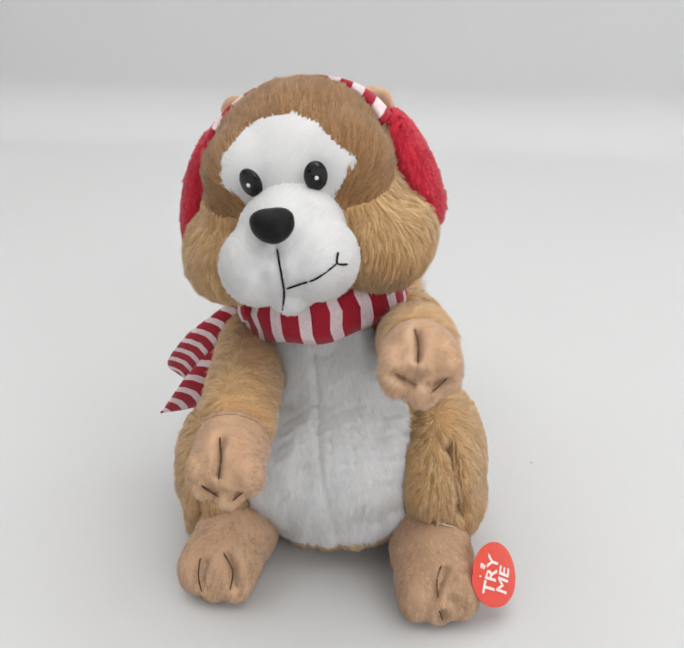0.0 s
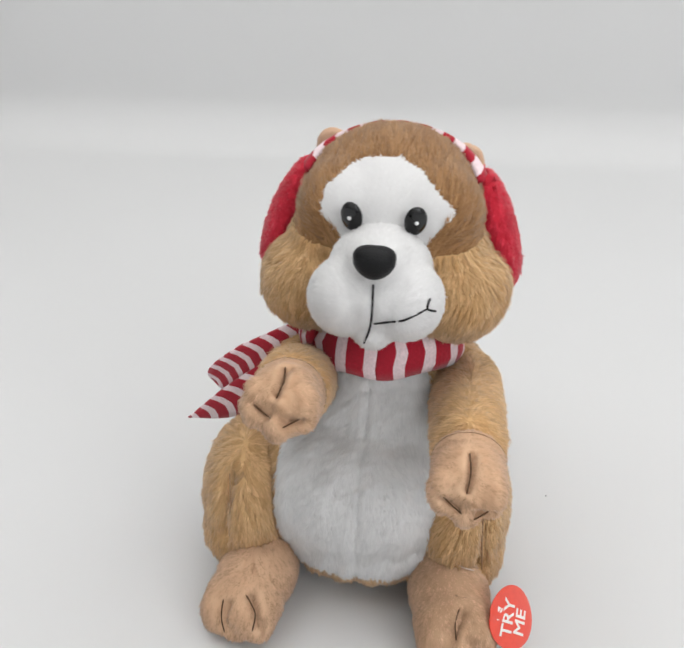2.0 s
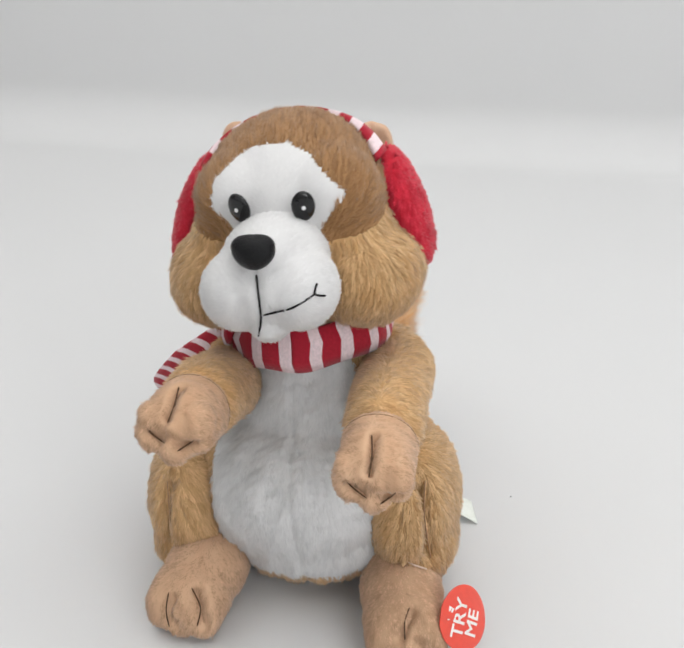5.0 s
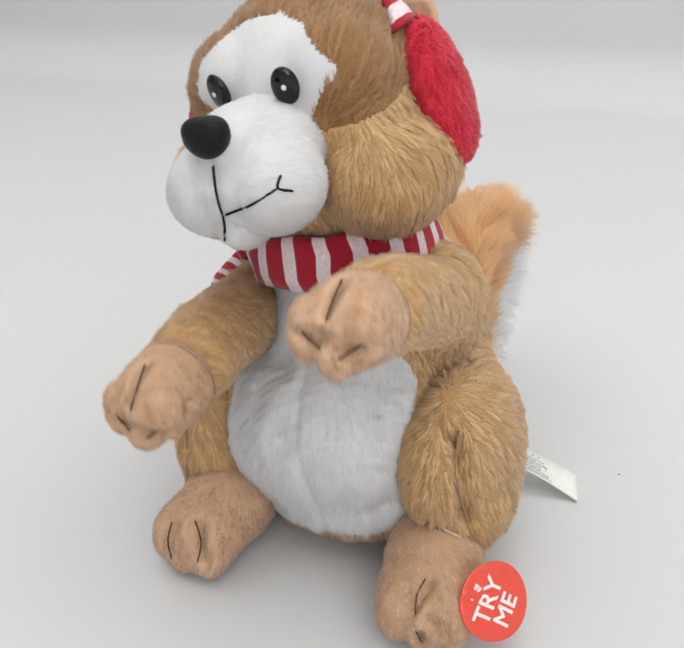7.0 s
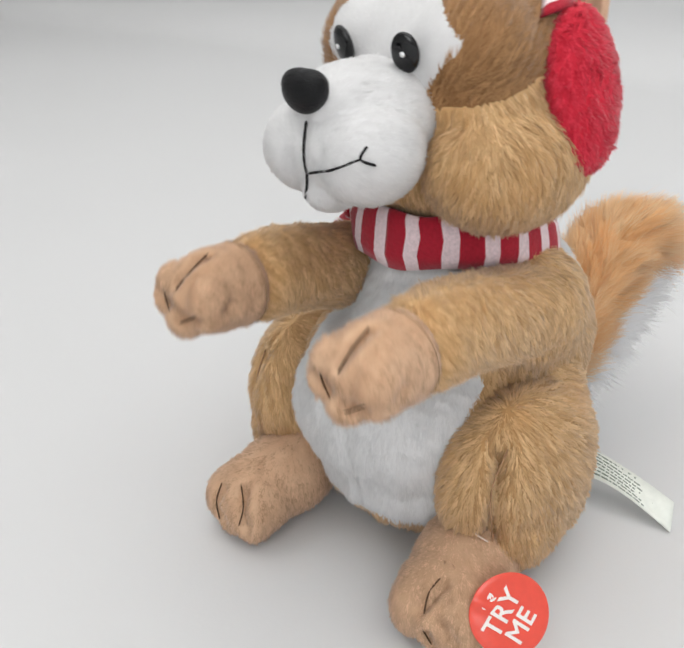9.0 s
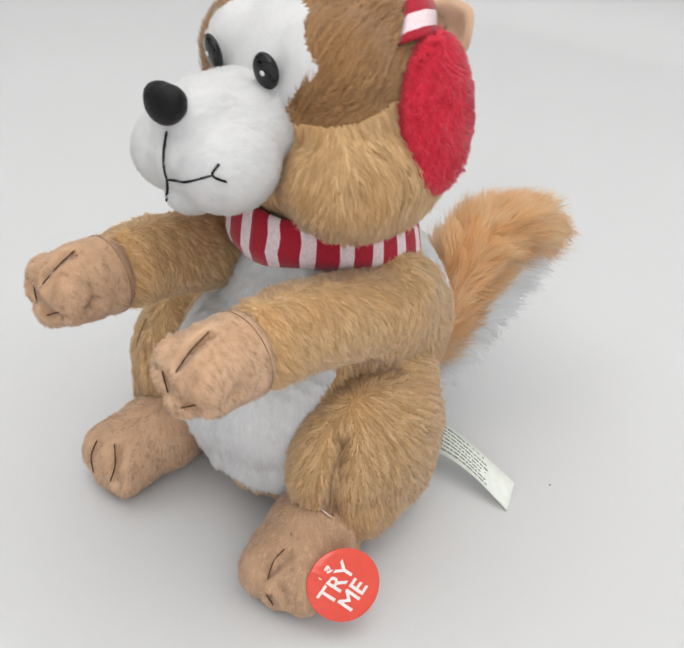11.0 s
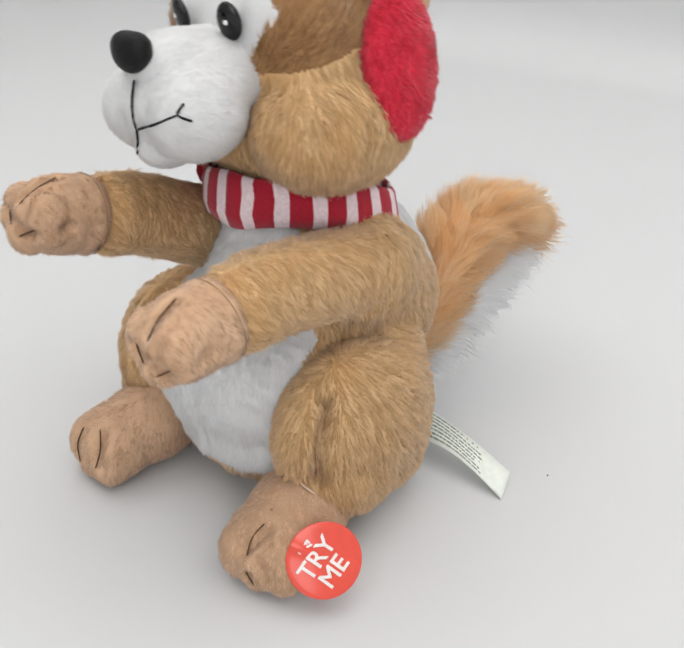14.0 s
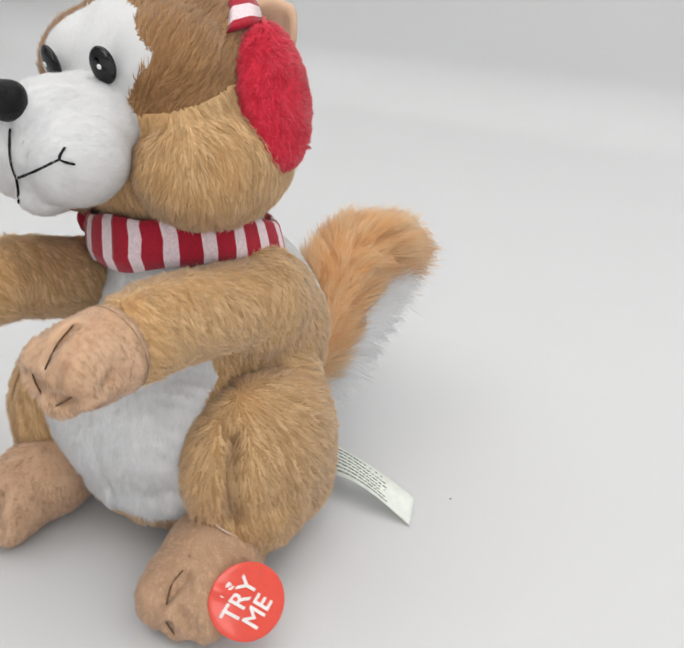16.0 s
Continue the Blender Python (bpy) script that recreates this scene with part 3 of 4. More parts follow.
def build_tail():
    line = [((0.010, 0.038, 0.036), 0.010), ((0.013, 0.057, 0.056), 0.0125), ((0.015, 0.072, 0.075), 0.0140), ((0.016, 0.089, 0.0840), 0.0130), ((0.017, 0.109, 0.0825), 0.0110), ((0.018, 0.127, 0.0765), 0.0085), ((0.018, 0.138, 0.068), 0.0050)]
    top = arrays(melted(along(line), 0.002, 3))

    def away(p):
        y = p[:, 1]
        return np.stack([0 * y, np.interp(y, (0.05, 0.09, 0.15), (0.25, 0.9, 0.8)), np.interp(y, (0.05, 0.09, 0.15), (0.9, 0.25, -0.7))], 1)
    tail = part("tail", furred("tail", top, TAIL, 0.0120, 2.4e6, comb=away, lean=0.55, mess=0.42, gather=0.8, wide=0.0036, streak=2.2, width=0.00024, seed=31, soft=0.74, lump=0.26, ridge=0.5, swirl=0.3), toy, "bushy orange-tan long-haired tail")
    low = [((0.014, 0.046, 0.026), 0.007), ((0.017, 0.068, 0.038), 0.009), ((0.019, 0.091, 0.051), 0.009), ((0.020, 0.112, 0.060), 0.0070), ((0.019, 0.130, 0.061), 0.004)]
    part("tail_underside", furred("tail_underside", arrays(melted(along(low), 0.002, 3)), WHITE_LONG, 0.0125, 1.0e6, comb=(0, 0.7, -0.4), lean=0.7, mess=0.45, gather=0.6, wide=0.0034, streak=2.0, width=0.00022, seed=32, soft=0.85, ridge=0.25), tail, "white long-haired underside of the tail")
    return tail


def build_arm(s):
    """Arm along -y from its shoulder, which is its origin."""
    tilt = 0.0024 if s > 0 else 0.0062
    tri = arrays(melted([((tilt * k / 9, 0.006 - 0.0075 * k, -0.0110 + 0.0105 * min(1, k / 6.5)), (0.0156 - 0.00015 * k,) * 3) for k in range(9)], 0.0013, 10))

    def brushed(p):
        return np.stack([60 * (p[:, 0] - tilt / 2), 0.1 + 0 * p[:, 0], -0.55 + 0 * p[:, 0]], 1)
    arm = part("arm", furred("arm", tri, TAN, 0.0032, 4.4e6, comb=brushed, lean=1.08, seed=41 + s, soft=0.8, ridge=0.45, swirl=0.3, streak=3.0), toy, "tan plush arm raised forward")
    hand = arrays(melted([((tilt, -0.0748, 0.0), (0.0138, 0.0172, 0.0138)), ((tilt, -0.0672, 0), (0.0141, 0.0085, 0.0141)), ((tilt - 0.0085, -0.0835, 0.0), (0.0062, 0.0085, 0.0095)), ((tilt + 0.0085, -0.0835, 0.0), (0.0062, 0.0085, 0.0095)), ((tilt, -0.0860, -0.003), (0.0066, 0.0080, 0.0104))], 0.0011, 9))
    seams = [[(tilt + 0.0008, -0.0790, 0.0145), (tilt + 0.0004, -0.0860, 0.0105), (tilt - 0.0008, -0.0905, 0.0055)],
             [(tilt - 0.0115, -0.0830, 0.0030), (tilt - 0.0085, -0.0890, 0.0005), (tilt - 0.0040, -0.0935, -0.0012)],
             [(tilt + 0.0120, -0.0800, -0.0005), (tilt + 0.0088, -0.0885, -0.0030), (tilt + 0.0050, -0.0925, -0.0045)]]
    groove(hand, [(tilt - 0.003, -0.0930, 0.0010), (tilt + 0.003, -0.0935, -0.0030)], 0.0030, 0.0024)
    for line in seams:
        groove(hand, line, 0.0036, 0.0019)
    part("paw", furred("paw", hand, PAW, 0.0017, 5.5e6, comb=brushed, lean=1.15, seed=43 + s, ridge=0.15, gather=0.3, bend=False, soft=0.95, width=0.0004, mess=0.3, wide=0.0010, streak=2.5, gap_tone=0.5), arm, "light brown velour paw with sewn toes")
    for line in seams:
        part("toe_stitch", tube(on_skin(hand, line, 0.0), 0.00030, BROWN_THREAD, "toe_stitch"), arm, "dark sewn toe line")
    seam = [(tilt + 0.0141 * math.cos(q), -0.0655 - 0.0012 * math.sin(q), 0.0141 * math.sin(q)) for q in (k * math.pi / 12 for k in range(25))]
    part("wrist_seam", tube(seam, 0.00015, SEAM_AND_CREASE, "wrist_seam"), arm, "tan thread in the wrist seam")
    return arm


def build_foot(s):
    c = (0.0388, -0.058, 0.0170) if s > 0 else (-0.0500, -0.056, 0.0170)
    turn = 10 * s
    t = pose(*c, 0, 0, turn)
    def at(p):
        return tuple(t @ Vector(p))
    shape = [(at((0, 0.004, 0.0010)), (0.0180, 0.024, 0.0170), (0, 0, turn)), (at((0, -0.012, -0.001)), (0.0180, 0.0145, 0.0152), (0, 0, turn)), (at((0.009, -0.019, -0.003)), (0.0082, 0.0085, 0.0120), (0, 0, turn)),
             (at((-0.009, -0.019, -0.003)), (0.0082, 0.0085, 0.0120), (0, 0, turn)), (at((0, -0.021, -0.003)), (0.0075, 0.0085, 0.0122), (0, 0, turn)), (at((0, 0.014, 0.004)), (0.016, 0.014, 0.016), (0, 0, turn))]
    skin = arrays(melted(shape, 0.0014, 14))
    low = skin[0][:, 2].min()
    skin[0][:, 2] -= low - 0.0004
    if s > 0:
        seams = [[(0.0405, -0.0850, 0.0215), (0.0440, -0.0850, 0.0285), (0.0455, -0.0800, 0.0330)], [(0.0440, -0.0900, 0.0120), (0.0450, -0.0900, 0.0060)]]
        groove(skin, [(0.0500, -0.0880, 0.0200), (0.0530, -0.0860, 0.0120)], 0.0018, 0.0024)
    else:
        seams = [[(-0.0586, -0.083, 0.0260), (-0.0598, -0.0855, 0.0190), (-0.0583, -0.0878, 0.0110)], [(-0.0449, -0.0815, 0.0300), (-0.0436, -0.0838, 0.0230), (-0.0426, -0.0864, 0.0140)]]
        groove(skin, [(-0.0530, -0.0840, 0.020), (-0.0530, -0.0865, 0.010)], 0.0020, 0.0020)
    for line in seams:
        groove(skin, line, 0.0042, 0.0024)
        groove(skin, [(x + 0.003, y - 0.002, z - 0.006) for x, y, z in line[1:]], 0.0014, 0.0016)  # small folds beside the seam
    foot = part("foot", furred("foot", skin, PAW, 0.0017, 5.0e6, comb=(0.1 * s, -0.2, -1), lean=1.15, seed=51 + s, ridge=0.15, gather=0.3, bend=False, soft=0.95, width=0.0004, mess=0.3, wide=0.0010, streak=2.5, gap_tone=0.5), toy, "light brown velour foot with sewn toes")
    for line in seams:
        part("toe_stitch", tube(on_skin(skin, line, 0.0002), 0.00031, BROWN_THREAD, "toe_stitch"), foot, "dark sewn toe line")
    if s > 0:
        part("ankle_thread", tube(on_skin(skin, [(0.0400, -0.0560, 0.036), (0.0450, -0.0570, 0.036), (0.0500, -0.0560, 0.035)], 0.0014), 0.0003, PALE_THREAD, "ankle_thread"), foot, "loose pale thread at the ankle seam")
    return foot


def build_sticker():
    m = look((0.0652, -0.0700, 0.0213), (0.0652 - 0.68, -0.0700 + 0.54, 0.0213 - 0.49))
    bm = bmesh.new()
    rings = [[bm.verts.new((0, 0, 0.0002))]] + [[bm.verts.new((r * math.cos(q), r * math.sin(q), z)) for q in (k * math.pi / 32 for k in range(64))]
                                                for r, z in ((0.002, 0.0002), (0.004, 0.0002), (0.006, 0.0002), (0.0075, 0.0002), (0.009, 0.0002), (0.0102, 0.0002), (0.0115, 0.0002), (0.0131, 0.0002), (0.0133, 0.0001), (0.0133, -0.0002))]
    for k in range(64):
        bm.faces.new((rings[0][0], rings[1][k], rings[1][(k + 1) % 64]))
        for a, b in zip(rings[1:], rings[2:]):
            bm.faces.new((a[k], b[k], b[(k + 1) % 64], a[(k + 1) % 64]))
    bm.faces.new(rings[-1][::-1])
    for v in bm.verts:
        v.co.z -= 0.0012 * (v.co.x / 0.0133) ** 2
        v.co.z += 0.0007 * math.exp(-((0.5 * v.co.x + 0.86 * v.co.y - 0.0005) / 0.0016) ** 2) * max(0, min(1, (-v.co.x - 0.003) / 0.004))
    sticker = part("sticker", mesh_of("sticker", bm, STICKER), toy, "round coral red try-me sticker on the foot")
    sticker.matrix_basis = m
    for text, size, at, spin in (("TRY", 0.0088, (-0.0025, 0.0010), 50), ("ME", 0.0088, (0.0030, -0.0042), 48)):
        cu = bpy.data.curves.new("lettering", "FONT")
        cu.body, cu.size, cu.extrude, cu.align_x, cu.align_y, cu.offset = text, 1.0, 0.005, "CENTER", "CENTER", 0.0
        cu.bevel_depth, cu.bevel_resolution = 0.018, 0
        tmp = new("lettering", cu)
        bpy.context.view_layer.update()
        me = bpy.data.meshes.new_from_object(tmp.evaluated_get(bpy.context.evaluated_depsgraph_get()))
        bpy.data.objects.remove(tmp)
        me.materials.clear()
        me.materials.append(INK)
        me.transform(pose(*at, 0.00034, 0, 0, spin) @ Matrix.Scale(size, 4))
        for v in me.vertices:
            v.co.z -= 0.0012 * (v.co.x / 0.0133) ** 2
        part("lettering", me, sticker, "white block lettering " + text)
    bm = bmesh.new()
    def blot(x, y, rx, ry, spin):
        bmesh.ops.create_cone(bm, cap_ends=True, segments=14, radius1=1, radius2=0.9, depth=1, matrix=pose(x, y, 0.0003 - 0.0012 * (x / 0.0133) ** 2, 0, 0, spin) @ Matrix.Diagonal((rx, ry, 0.00025, 1)))
    blot(-0.0072, 0.0046, 0.0019, 0.0013, 35)
    blot(-0.0052, 0.0056, 0.0018, 0.00045, 20)
    for k in range(3):
        blot(-0.0062 + 0.0006 * k, 0.0068 + 0.0002 * k, 0.0010, 0.00035, 60 + 30 * k)
    part("hand_sign", mesh_of("hand_sign", bm, INK, smooth=False), sticker, "small white pictogram")
    return sticker


def build_label():
    """Care label, a folded strip that leaves the seam and droops to the table."""
    root, tip, wide = Vector((0.036, 0.022, 0.0055)), Vector((0.0805, 0.0200, 0.0018)), Vector((-0.005, 0.016, 0.004))
    bm = bmesh.new()
    n, grid = 16, []
    for i in range(n + 1):
        t = i / n
        p = root.lerp(tip, t) + Vector((0, 0, 0.006 * math.sin(math.pi * (0.25 + 0.75 * t))))
        w = wide * (1 - 0.25 * t)
        grid.append([bm.verts.new(p + w * k + Vector((0, 0, 0.0012 * math.sin(3 * k + 4 * t)))) for k in (0, 0.33, 0.67, 1)])
    for i in range(n):
        for k in range(3):
            bm.faces.new((grid[i][k], grid[i + 1][k], grid[i + 1][k + 1], grid[i][k + 1]))
    bmesh.ops.recalc_face_normals(bm, faces=bm.faces)
    me = mesh_of("care_label", bm, LABEL)
    ob = part("care_label", me, toy, "curling off-white fabric care label with fine print")
    so = ob.modifiers.new("thickness", "SOLIDIFY")
    so.thickness, so.offset = 0.0003, 0
    rs = random.Random(5)
    bm = bmesh.new()
    for row in range(7):
        k = 0.10 + 0.125 * row
        a, end = 0.04, 0.62 + 0.2 * rs.random()
        while a < end:
            b = a + 0.02 + 0.05 * rs.random()
            q = []
            for t, kk in ((a, k), (b, k), (b, k + 0.055), (a, k + 0.055)):
                p = root.lerp(tip, t) + Vector((0, 0, 0.006 * math.sin(math.pi * (0.25 + 0.75 * t))))
                q.append(bm.verts.new(p + wide * (1 - 0.25 * t) * kk + Vector((0, 0, 0.0012 * math.sin(3 * kk + 4 * t) + 0.0003))))
            bm.faces.new(q)
            a = b + 0.012
    part("fine_print", mesh_of("fine_print", bm, LABEL_INK, smooth=False), ob, "rows of unreadable fine print")
    return ob


body = build_body()
head = build_head()
scarf = build_scarf()
tail = build_tail()
arm_left, arm_right = build_arm(1), build_arm(-1)
build_foot(1), build_foot(-1)
build_sticker()
care_label = build_label()

# a crumb of lint on the paper
bm = bmesh.new()
ball(bm, (0.0900, 0.0468, 0.0004), (0.0005, 0.00035, 0.0004), (0, 0, 20), 2)
tagged(new("lint", mesh_of("lint", bm, LINT)), "tiny grey speck of lint on the paper", "lint")


def motions():
    SWAY = [  # seconds; lean about x, y, z; lift of the two arms, degrees
        (0, 2.5, -8.4, 0.3, -15, 9), (0.1, 1.9, -7.7, -0.4, -7, 1), (0.2, 1.3, -5.2, -1.1, 0, -7), (0.3, 0.7, -1.9, -1.7, -17, 12), (0.4, 0.1, 3.0, -2.4, 4, -11),
        (0.5, -0.5, 4.4, -3.1, -8, 2), (0.6, -0.3, 2.4, -2.6, -7, 1), (0.7, -0.1, -1.0, -2.1, 4, -11), (0.8, 0.1, -8.2, -1.6, -17, 12), (0.9, 0.3, -7.4, -1.2, 0, -7),
        (1, 0.5, -5.6, -0.7, -1, -5), (1.1, 0.2, -1.5, -0.7, -17, 12), (1.2, 0.0, 2.4, -0.8, 4, -11), (1.3, -0.2, 2.7, -0.8, -7, 1), (1.4, -0.5, 0.5, -0.8, -7, 1),
        (1.5, -0.7, -2.7, -0.8, 5, -10), (1.6, -0.8, -8.0, -0.9, -17, 12), (1.7, -1.0, -7.8, -0.9, -7, 1), (1.8, -1.1, -5.3, -0.9, -7, 1),
        (1.9, -1.2, -1.9, -0.9, -17, 12), (2, -1.3, 1.7, -1.0, 4, -16), (2.1, -1.2, 3.9, -1.2, -7, 1), (2.2, -1.1, 3.9, -1.4, -11, 5), (2.3, -1.0, 4.0, -1.6, -11, 5),
        (2.4, -0.8, 1.4, -1.7, -11, 5), (2.5, -0.7, 0.7, -1.9, -9, -3), (2.6, -0.3, -2.8, -1.7, 4, -11), (2.7, 0.1, -8.0, -1.5, -17, 12), (2.8, 0.6, -8.7, -1.2, -7, 1),
        (2.9, 1.0, -6.4, -1.0, -7, 1), (3, 1.4, -2.7, -0.8, -19, 7), (3.1, 1.6, 1.7, -0.6, 4, -11), (3.2, 1.8, 3.2, -0.5, -7, 1), (3.3, 2.0, 0.9, -0.4, -11, 5),
        (3.4, 2.1, -2.0, -0.2, 4, -11), (3.5, 2.3, -8.3, -0.1, -14, 8), (3.6, 1.9, -8.7, -0.5, -7, 1), (3.7, 1.4, -6.3, -0.9, 4, -11), (3.8, 1.0, -3.7, -1.3, -17, 12),
        (3.9, 0.5, 1.6, -1.7, 4, -11), (4, 0.0, 3.5, -2.1, -4, -6), (4.1, 0.0, 2.3, -2.1, -17, 12), (4.2, 0.0, -2.6, -2.1, 4, -11), (4.3, 0.0, -2.4, -2.1, -13, 8),
        (4.4, 0.0, 1.5, -2.1, -7, 1), (4.5, 0.0, 3.1, -2.0, 1, -8), (4.6, 0.0, 1.5, -2.0, -16, 11), (4.7, 0.0, -2.4, -2.0, -1, -6), (4.8, 0.0, -6.3, -2.0, -5, -2),
        (4.9, 0.0, -7.9, -2.0, -15, 9), (5, 0.0, -6.3, -1.9, 3, -11), (5.1, 0.0, -2.4, -1.9, -11, 6), (5.2, 0.0, 1.5, -1.9, -9, 3), (5.3, 0.0, 3.1, -1.9, 2, -10),
        (5.4, 0.0, 1.5, -1.9, -16, 10), (5.5, 0.0, -2.4, -1.8, -3, -4), (5.6, 0.0, -6.3, -1.8, -3, -4), (5.7, 0.0, -7.9, -1.8, -16, 10), (5.8, 0.0, -6.3, -1.8, 2, -10),
        (5.9, 0.0, -2.4, -1.8, -9, 3), (6, 0.0, 1.5, -1.8, -12, 6), (6.1, 0.0, 3.1, -1.7, 3, -11), (6.2, 0.0, 1.5, -1.7, -15, 9), (6.3, -0.4, -10.3, -1.7, -11, 5),
        (6.4, -0.4, -6.7, -1.7, -7, 1), (6.5, -0.4, -3.6, -1.7, -17, 9), (6.6, 0.0, 0.1, -1.6, 4, -11), (6.7, 0.4, 2.0, -1.6, 4, -11), (6.8, 0.9, 0.9, -1.5, -17, 12),
        (6.9, 1.3, -4.0, -1.5, 4, -11), (7, 1.8, -8.5, -1.5, -14, 5), (7.1, 1.3, -9.4, -2.0, -17, 12), (7.2, 0.9, -7.0, -2.5, 4, -11), (7.3, 0.5, -3.3, -3.0, -17, 12),
        (7.4, 0.0, -0.2, -3.5, 4, -11), (7.5, -0.4, 3.2, -4.0, -2, -7), (7.6, -0.2, 2.2, -3.9, -17, 12), (7.7, 0.1, -2.8, -3.8, 4, -11), (7.8, 0.4, -7.8, -3.7, -11, 5),
        (7.9, 0.6, -8.7, -3.6, -17, 12), (8, 0.9, -5.6, -3.5, 3, -12), (8.1, 0.7, -3.4, -3.7, -17, 12), (8.2, 0.6, -0.7, -3.8, -7, 1), (8.3, 0.5, 2.9, -3.9, 4, -11),
        (8.4, 0.4, 3.0, -4.1, -17, 12), (8.5, 0.2, -2.1, -4.2, 3, -13), (8.6, 0.0, -7.1, -4.3, -17, 12), (8.7, -0.2, -6.3, -4.3, -17, 12),
        (8.8, -0.4, -3.1, -4.3, 4, -11), (8.9, -0.6, -2.6, -4.4, -17, 12), (9, -0.8, 0.6, -4.4, -2, -6), (9.1, -0.7, 3.6, -4.6, 4, -11), (9.2, -0.7, 2.4, -4.9, -17, 12),
        (9.3, -0.7, 2.4, -5.1, -17, 12), (9.4, -0.6, 3.1, -5.3, -17, 12), (9.5, -0.6, 3.3, -5.5, -17, 8), (9.6, -0.6, -3.0, -5.5, 4, -11),
        (9.7, -0.6, -8.0, -5.5, -11, 5), (9.8, 0.0, -4.5, -5.5, -13, 8), (9.9, 0.0, -0.3, -5.5, -7, 1), (10, 0.0, 2.7, -5.5, 1, -8), (10.1, 0.0, 2.7, -5.5, -16, 11),
        (10.2, 0.0, -0.3, -5.5, -1, -6), (10.3, 0.0, -4.5, -5.4, -5, -2), (10.4, 0.0, -7.5, -5.4, -15, 9), (10.5, 0.0, -7.5, -5.4, 3, -11),
        (10.6, 0.0, -4.5, -5.4, -12, 6), (10.7, 0.0, -0.3, -5.4, -9, 3), (10.8, 0.0, 2.7, -5.4, 2, -10), (10.9, 0.0, 2.7, -5.4, -16, 10), (11, 0.0, -0.3, -5.4, -3, -4),
        (11.1, 0.0, -4.5, -5.4, -3, -4), (11.2, 0.0, -7.5, -5.4, -16, 10), (11.3, 0.0, -7.5, -5.3, 2, -10), (11.4, 0.0, -4.5, -5.3, -9, 3),
        (11.5, 0.0, -0.3, -5.3, -11, 6), (11.6, 0.0, 2.7, -5.3, 3, -11), (11.7, 0.0, 2.7, -5.3, -15, 9), (11.8, -0.8, 3.2, -5.3, 4, -11), (11.9, -0.8, 4.0, -5.3, 4, -11),
        (12, -0.8, 1.3, -5.3, -11, 1), (12.1, -0.7, -1.6, -4.9, 4, -11), (12.2, -0.5, -8.2, -4.6, -17, 12), (12.3, -0.3, -9.4, -4.2, -11, 5),
        (12.4, -0.2, -7.5, -3.9, 4, -11), (12.5, 0.0, -4.0, -3.5, -17, 7), (12.6, 0.1, -0.2, -3.6, 4, -11), (12.7, 0.1, 3.5, -3.6, 4, -11),
        (12.8, 0.2, 3.0, -3.6, -17, 12), (12.9, 0.3, -1.7, -3.6, 4, -11), (13, 0.3, -7.0, -3.6, -13, 4), (13.1, 0.1, -7.9, -3.6, -17, 12),
        (13.2, -0.1, -5.2, -3.6, 4, -11), (13.3, -0.4, -4.4, -3.7, -7, 1), (13.4, -0.6, -6.2, -3.7, -7, 1), (13.5, -0.9, -5.2, -3.7, -9, 1),
        (13.6, -0.9, -3.8, -3.8, -17, 12), (13.7, -1.0, 3.0, -3.8, 4, -11), (13.8, -1.0, 3.6, -3.8, 4, -11), (13.9, -1.1, 3.4, -3.9, -17, 12),
        (14, -1.1, -2.9, -3.9, 5, -13), (14.1, -1.2, -7.1, -4.0, -7, 1), (14.2, -1.2, -10.2, -4.1, -17, 12), (14.3, -1.2, -7.8, -4.2, 4, -11),
        (14.4, -1.3, -6.0, -4.3, -7, 1), (14.5, -1.3, -1.3, -4.4, -8, 0), (14.6, -1.0, 1.6, -4.1, 4, -11), (14.7, -0.6, 2.7, -3.9, -17, 12),
        (14.8, -0.3, -1.4, -3.6, 4, -11), (14.9, 0.1, -4.4, -3.3, 4, -11), (15, 0.5, -7.8, -3.0, -18, 9), (15.1, 0.0, -7.1, -3.3, 0, -7), (15.2, -0.4, -7.1, -3.7, 0, -7),
        (15.3, -0.8, -2.2, -4.0, -17, 12), (15.4, -1.3, 1.1, -4.3, 4, -11), (15.5, -1.7, 3.3, -4.6, -6, 0), (15.6, -1.4, 1.3, -4.4, -7, 1),
        (15.7, -1.1, -2.4, -4.2, 4, -11), (15.8, -0.7, -7.8, -4.0, -17, 12), (15.9, -0.4, -8.1, -3.8, -7, 1), (16, -0.1, -5.6, -3.6, 1, -8),
    ]

    def lean(rx, ry, rz):
        w = Vector((radians(rx), radians(ry), radians(rz)))
        return Matrix.Translation(PIVOT) @ Matrix.Rotation(w.length, 4, w if w.length > 1e-6 else Vector((0, 0, 1))) @ Matrix.Translation(-PIVOT)
    for ob in (body, head, scarf, tail):
        walk(ob, [(t, lean(rx, ry, rz)) for t, rx, ry, rz, _, _ in SWAY])
    walk(care_label, [(t, pose(x, 0, 0)) for t, x in ((0, -0.0135), (4, -0.0100), (6.5, -0.0045), (8, -0.0005), (9.5, 0.0030), (12, 0.0030), (16, 0.0025))])  # works its way out as the toy dances
    walk(arm_left, [(t, lean(rx, ry, rz) @ pose(0.0379, -0.0156, 0.1099, a, 0, min(4.5, max(0, -a - 12) * 1.5))) for t, rx, ry, rz, a, _ in SWAY])
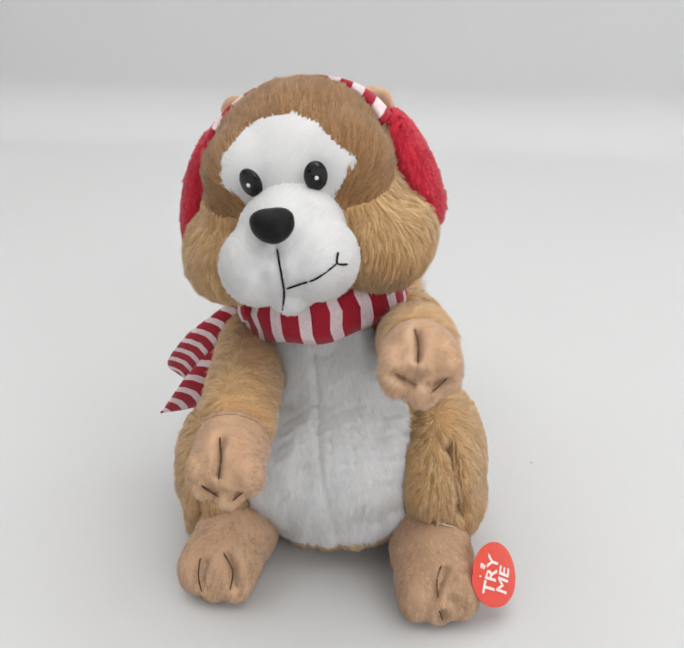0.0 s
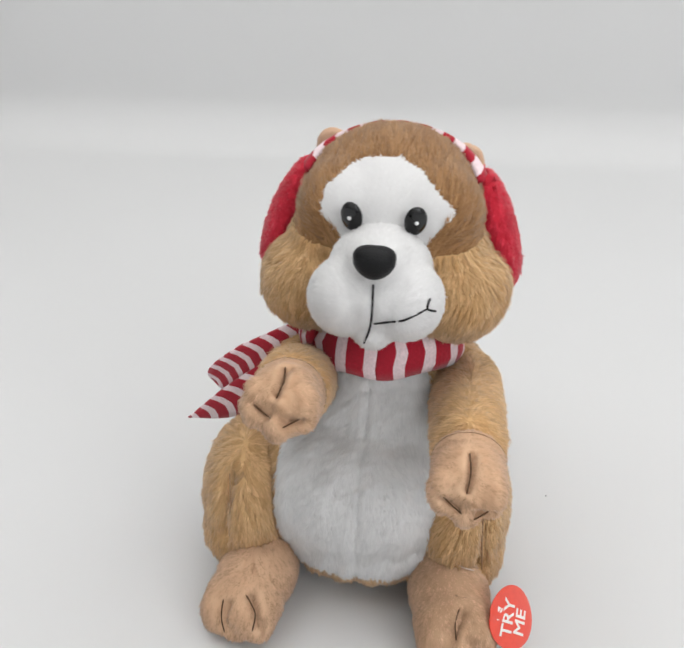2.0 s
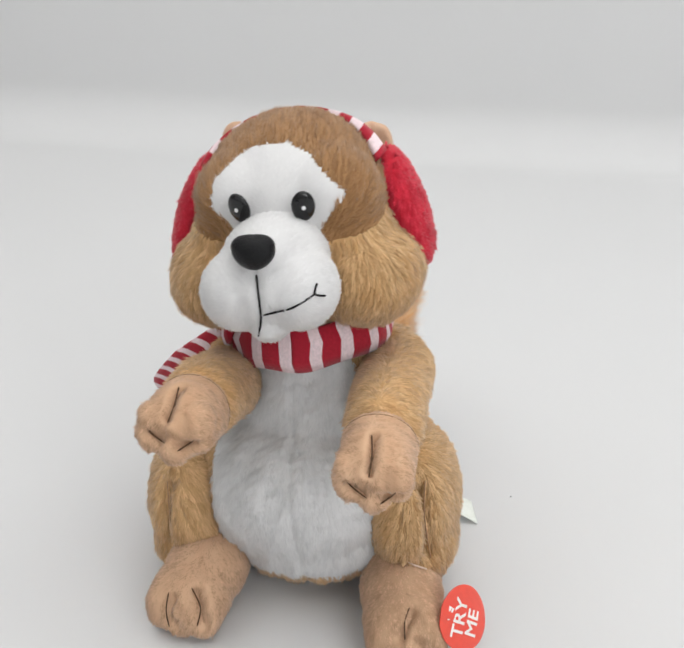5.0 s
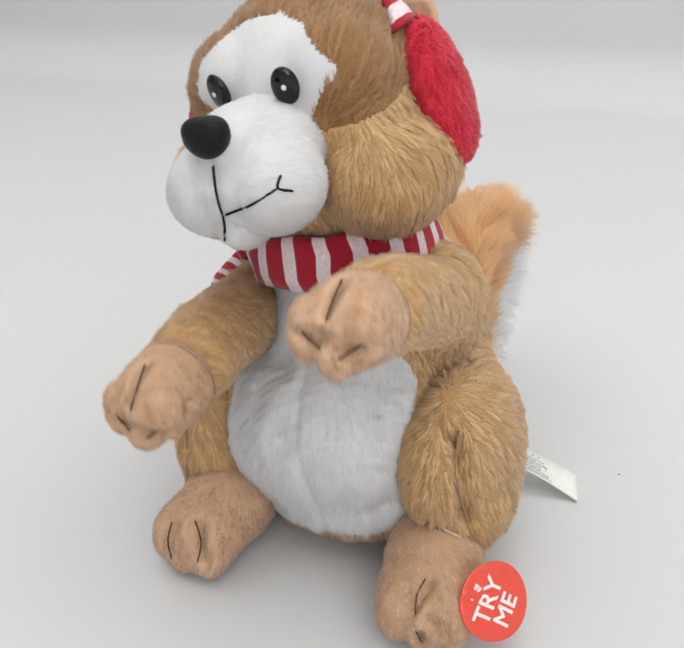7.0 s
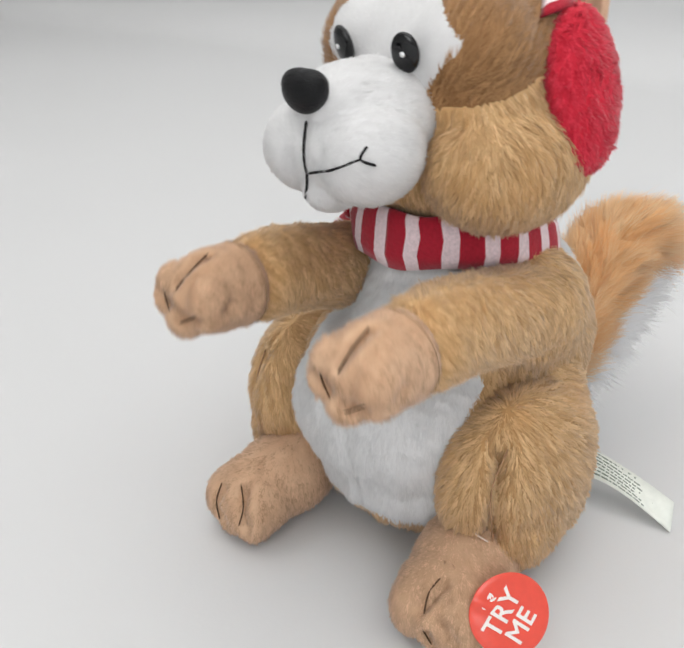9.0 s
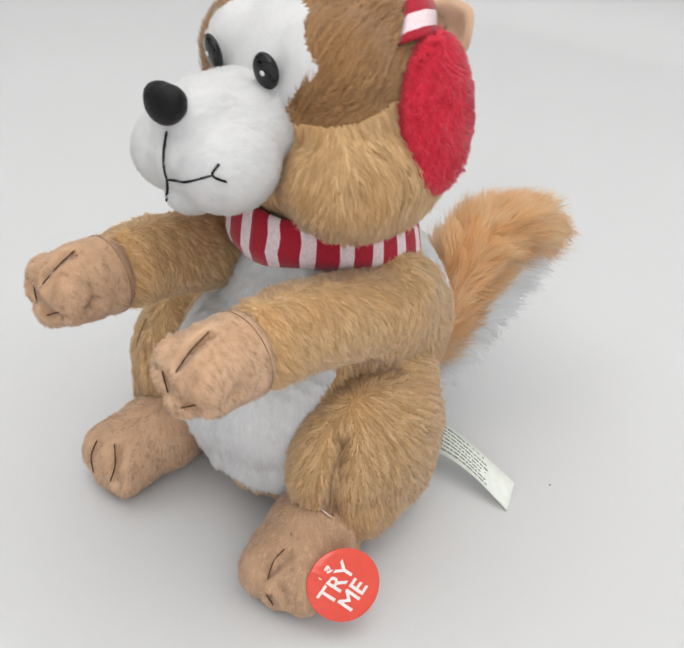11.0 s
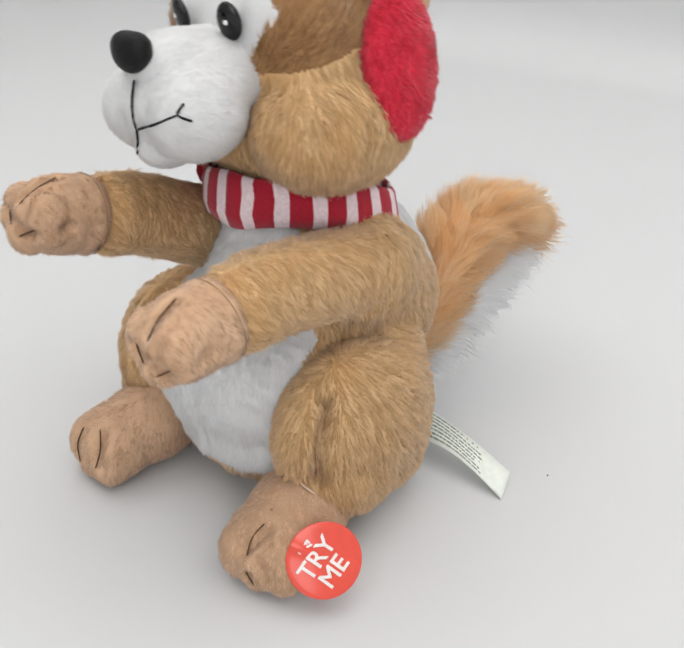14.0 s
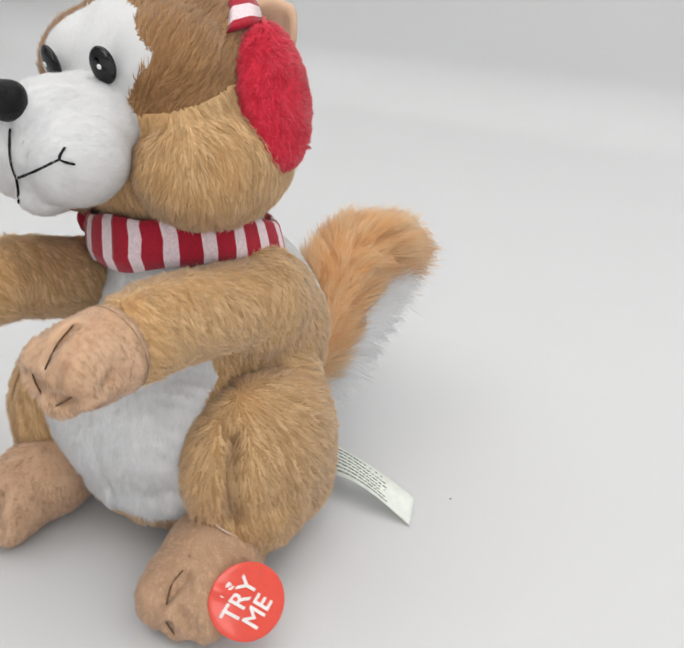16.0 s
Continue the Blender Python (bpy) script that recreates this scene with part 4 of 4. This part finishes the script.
    walk(arm_right, [(t, lean(rx, ry, rz) @ pose(-0.0353, -0.0165, 0.1079, b)) for t, rx, ry, rz, _, b in SWAY])


motions()
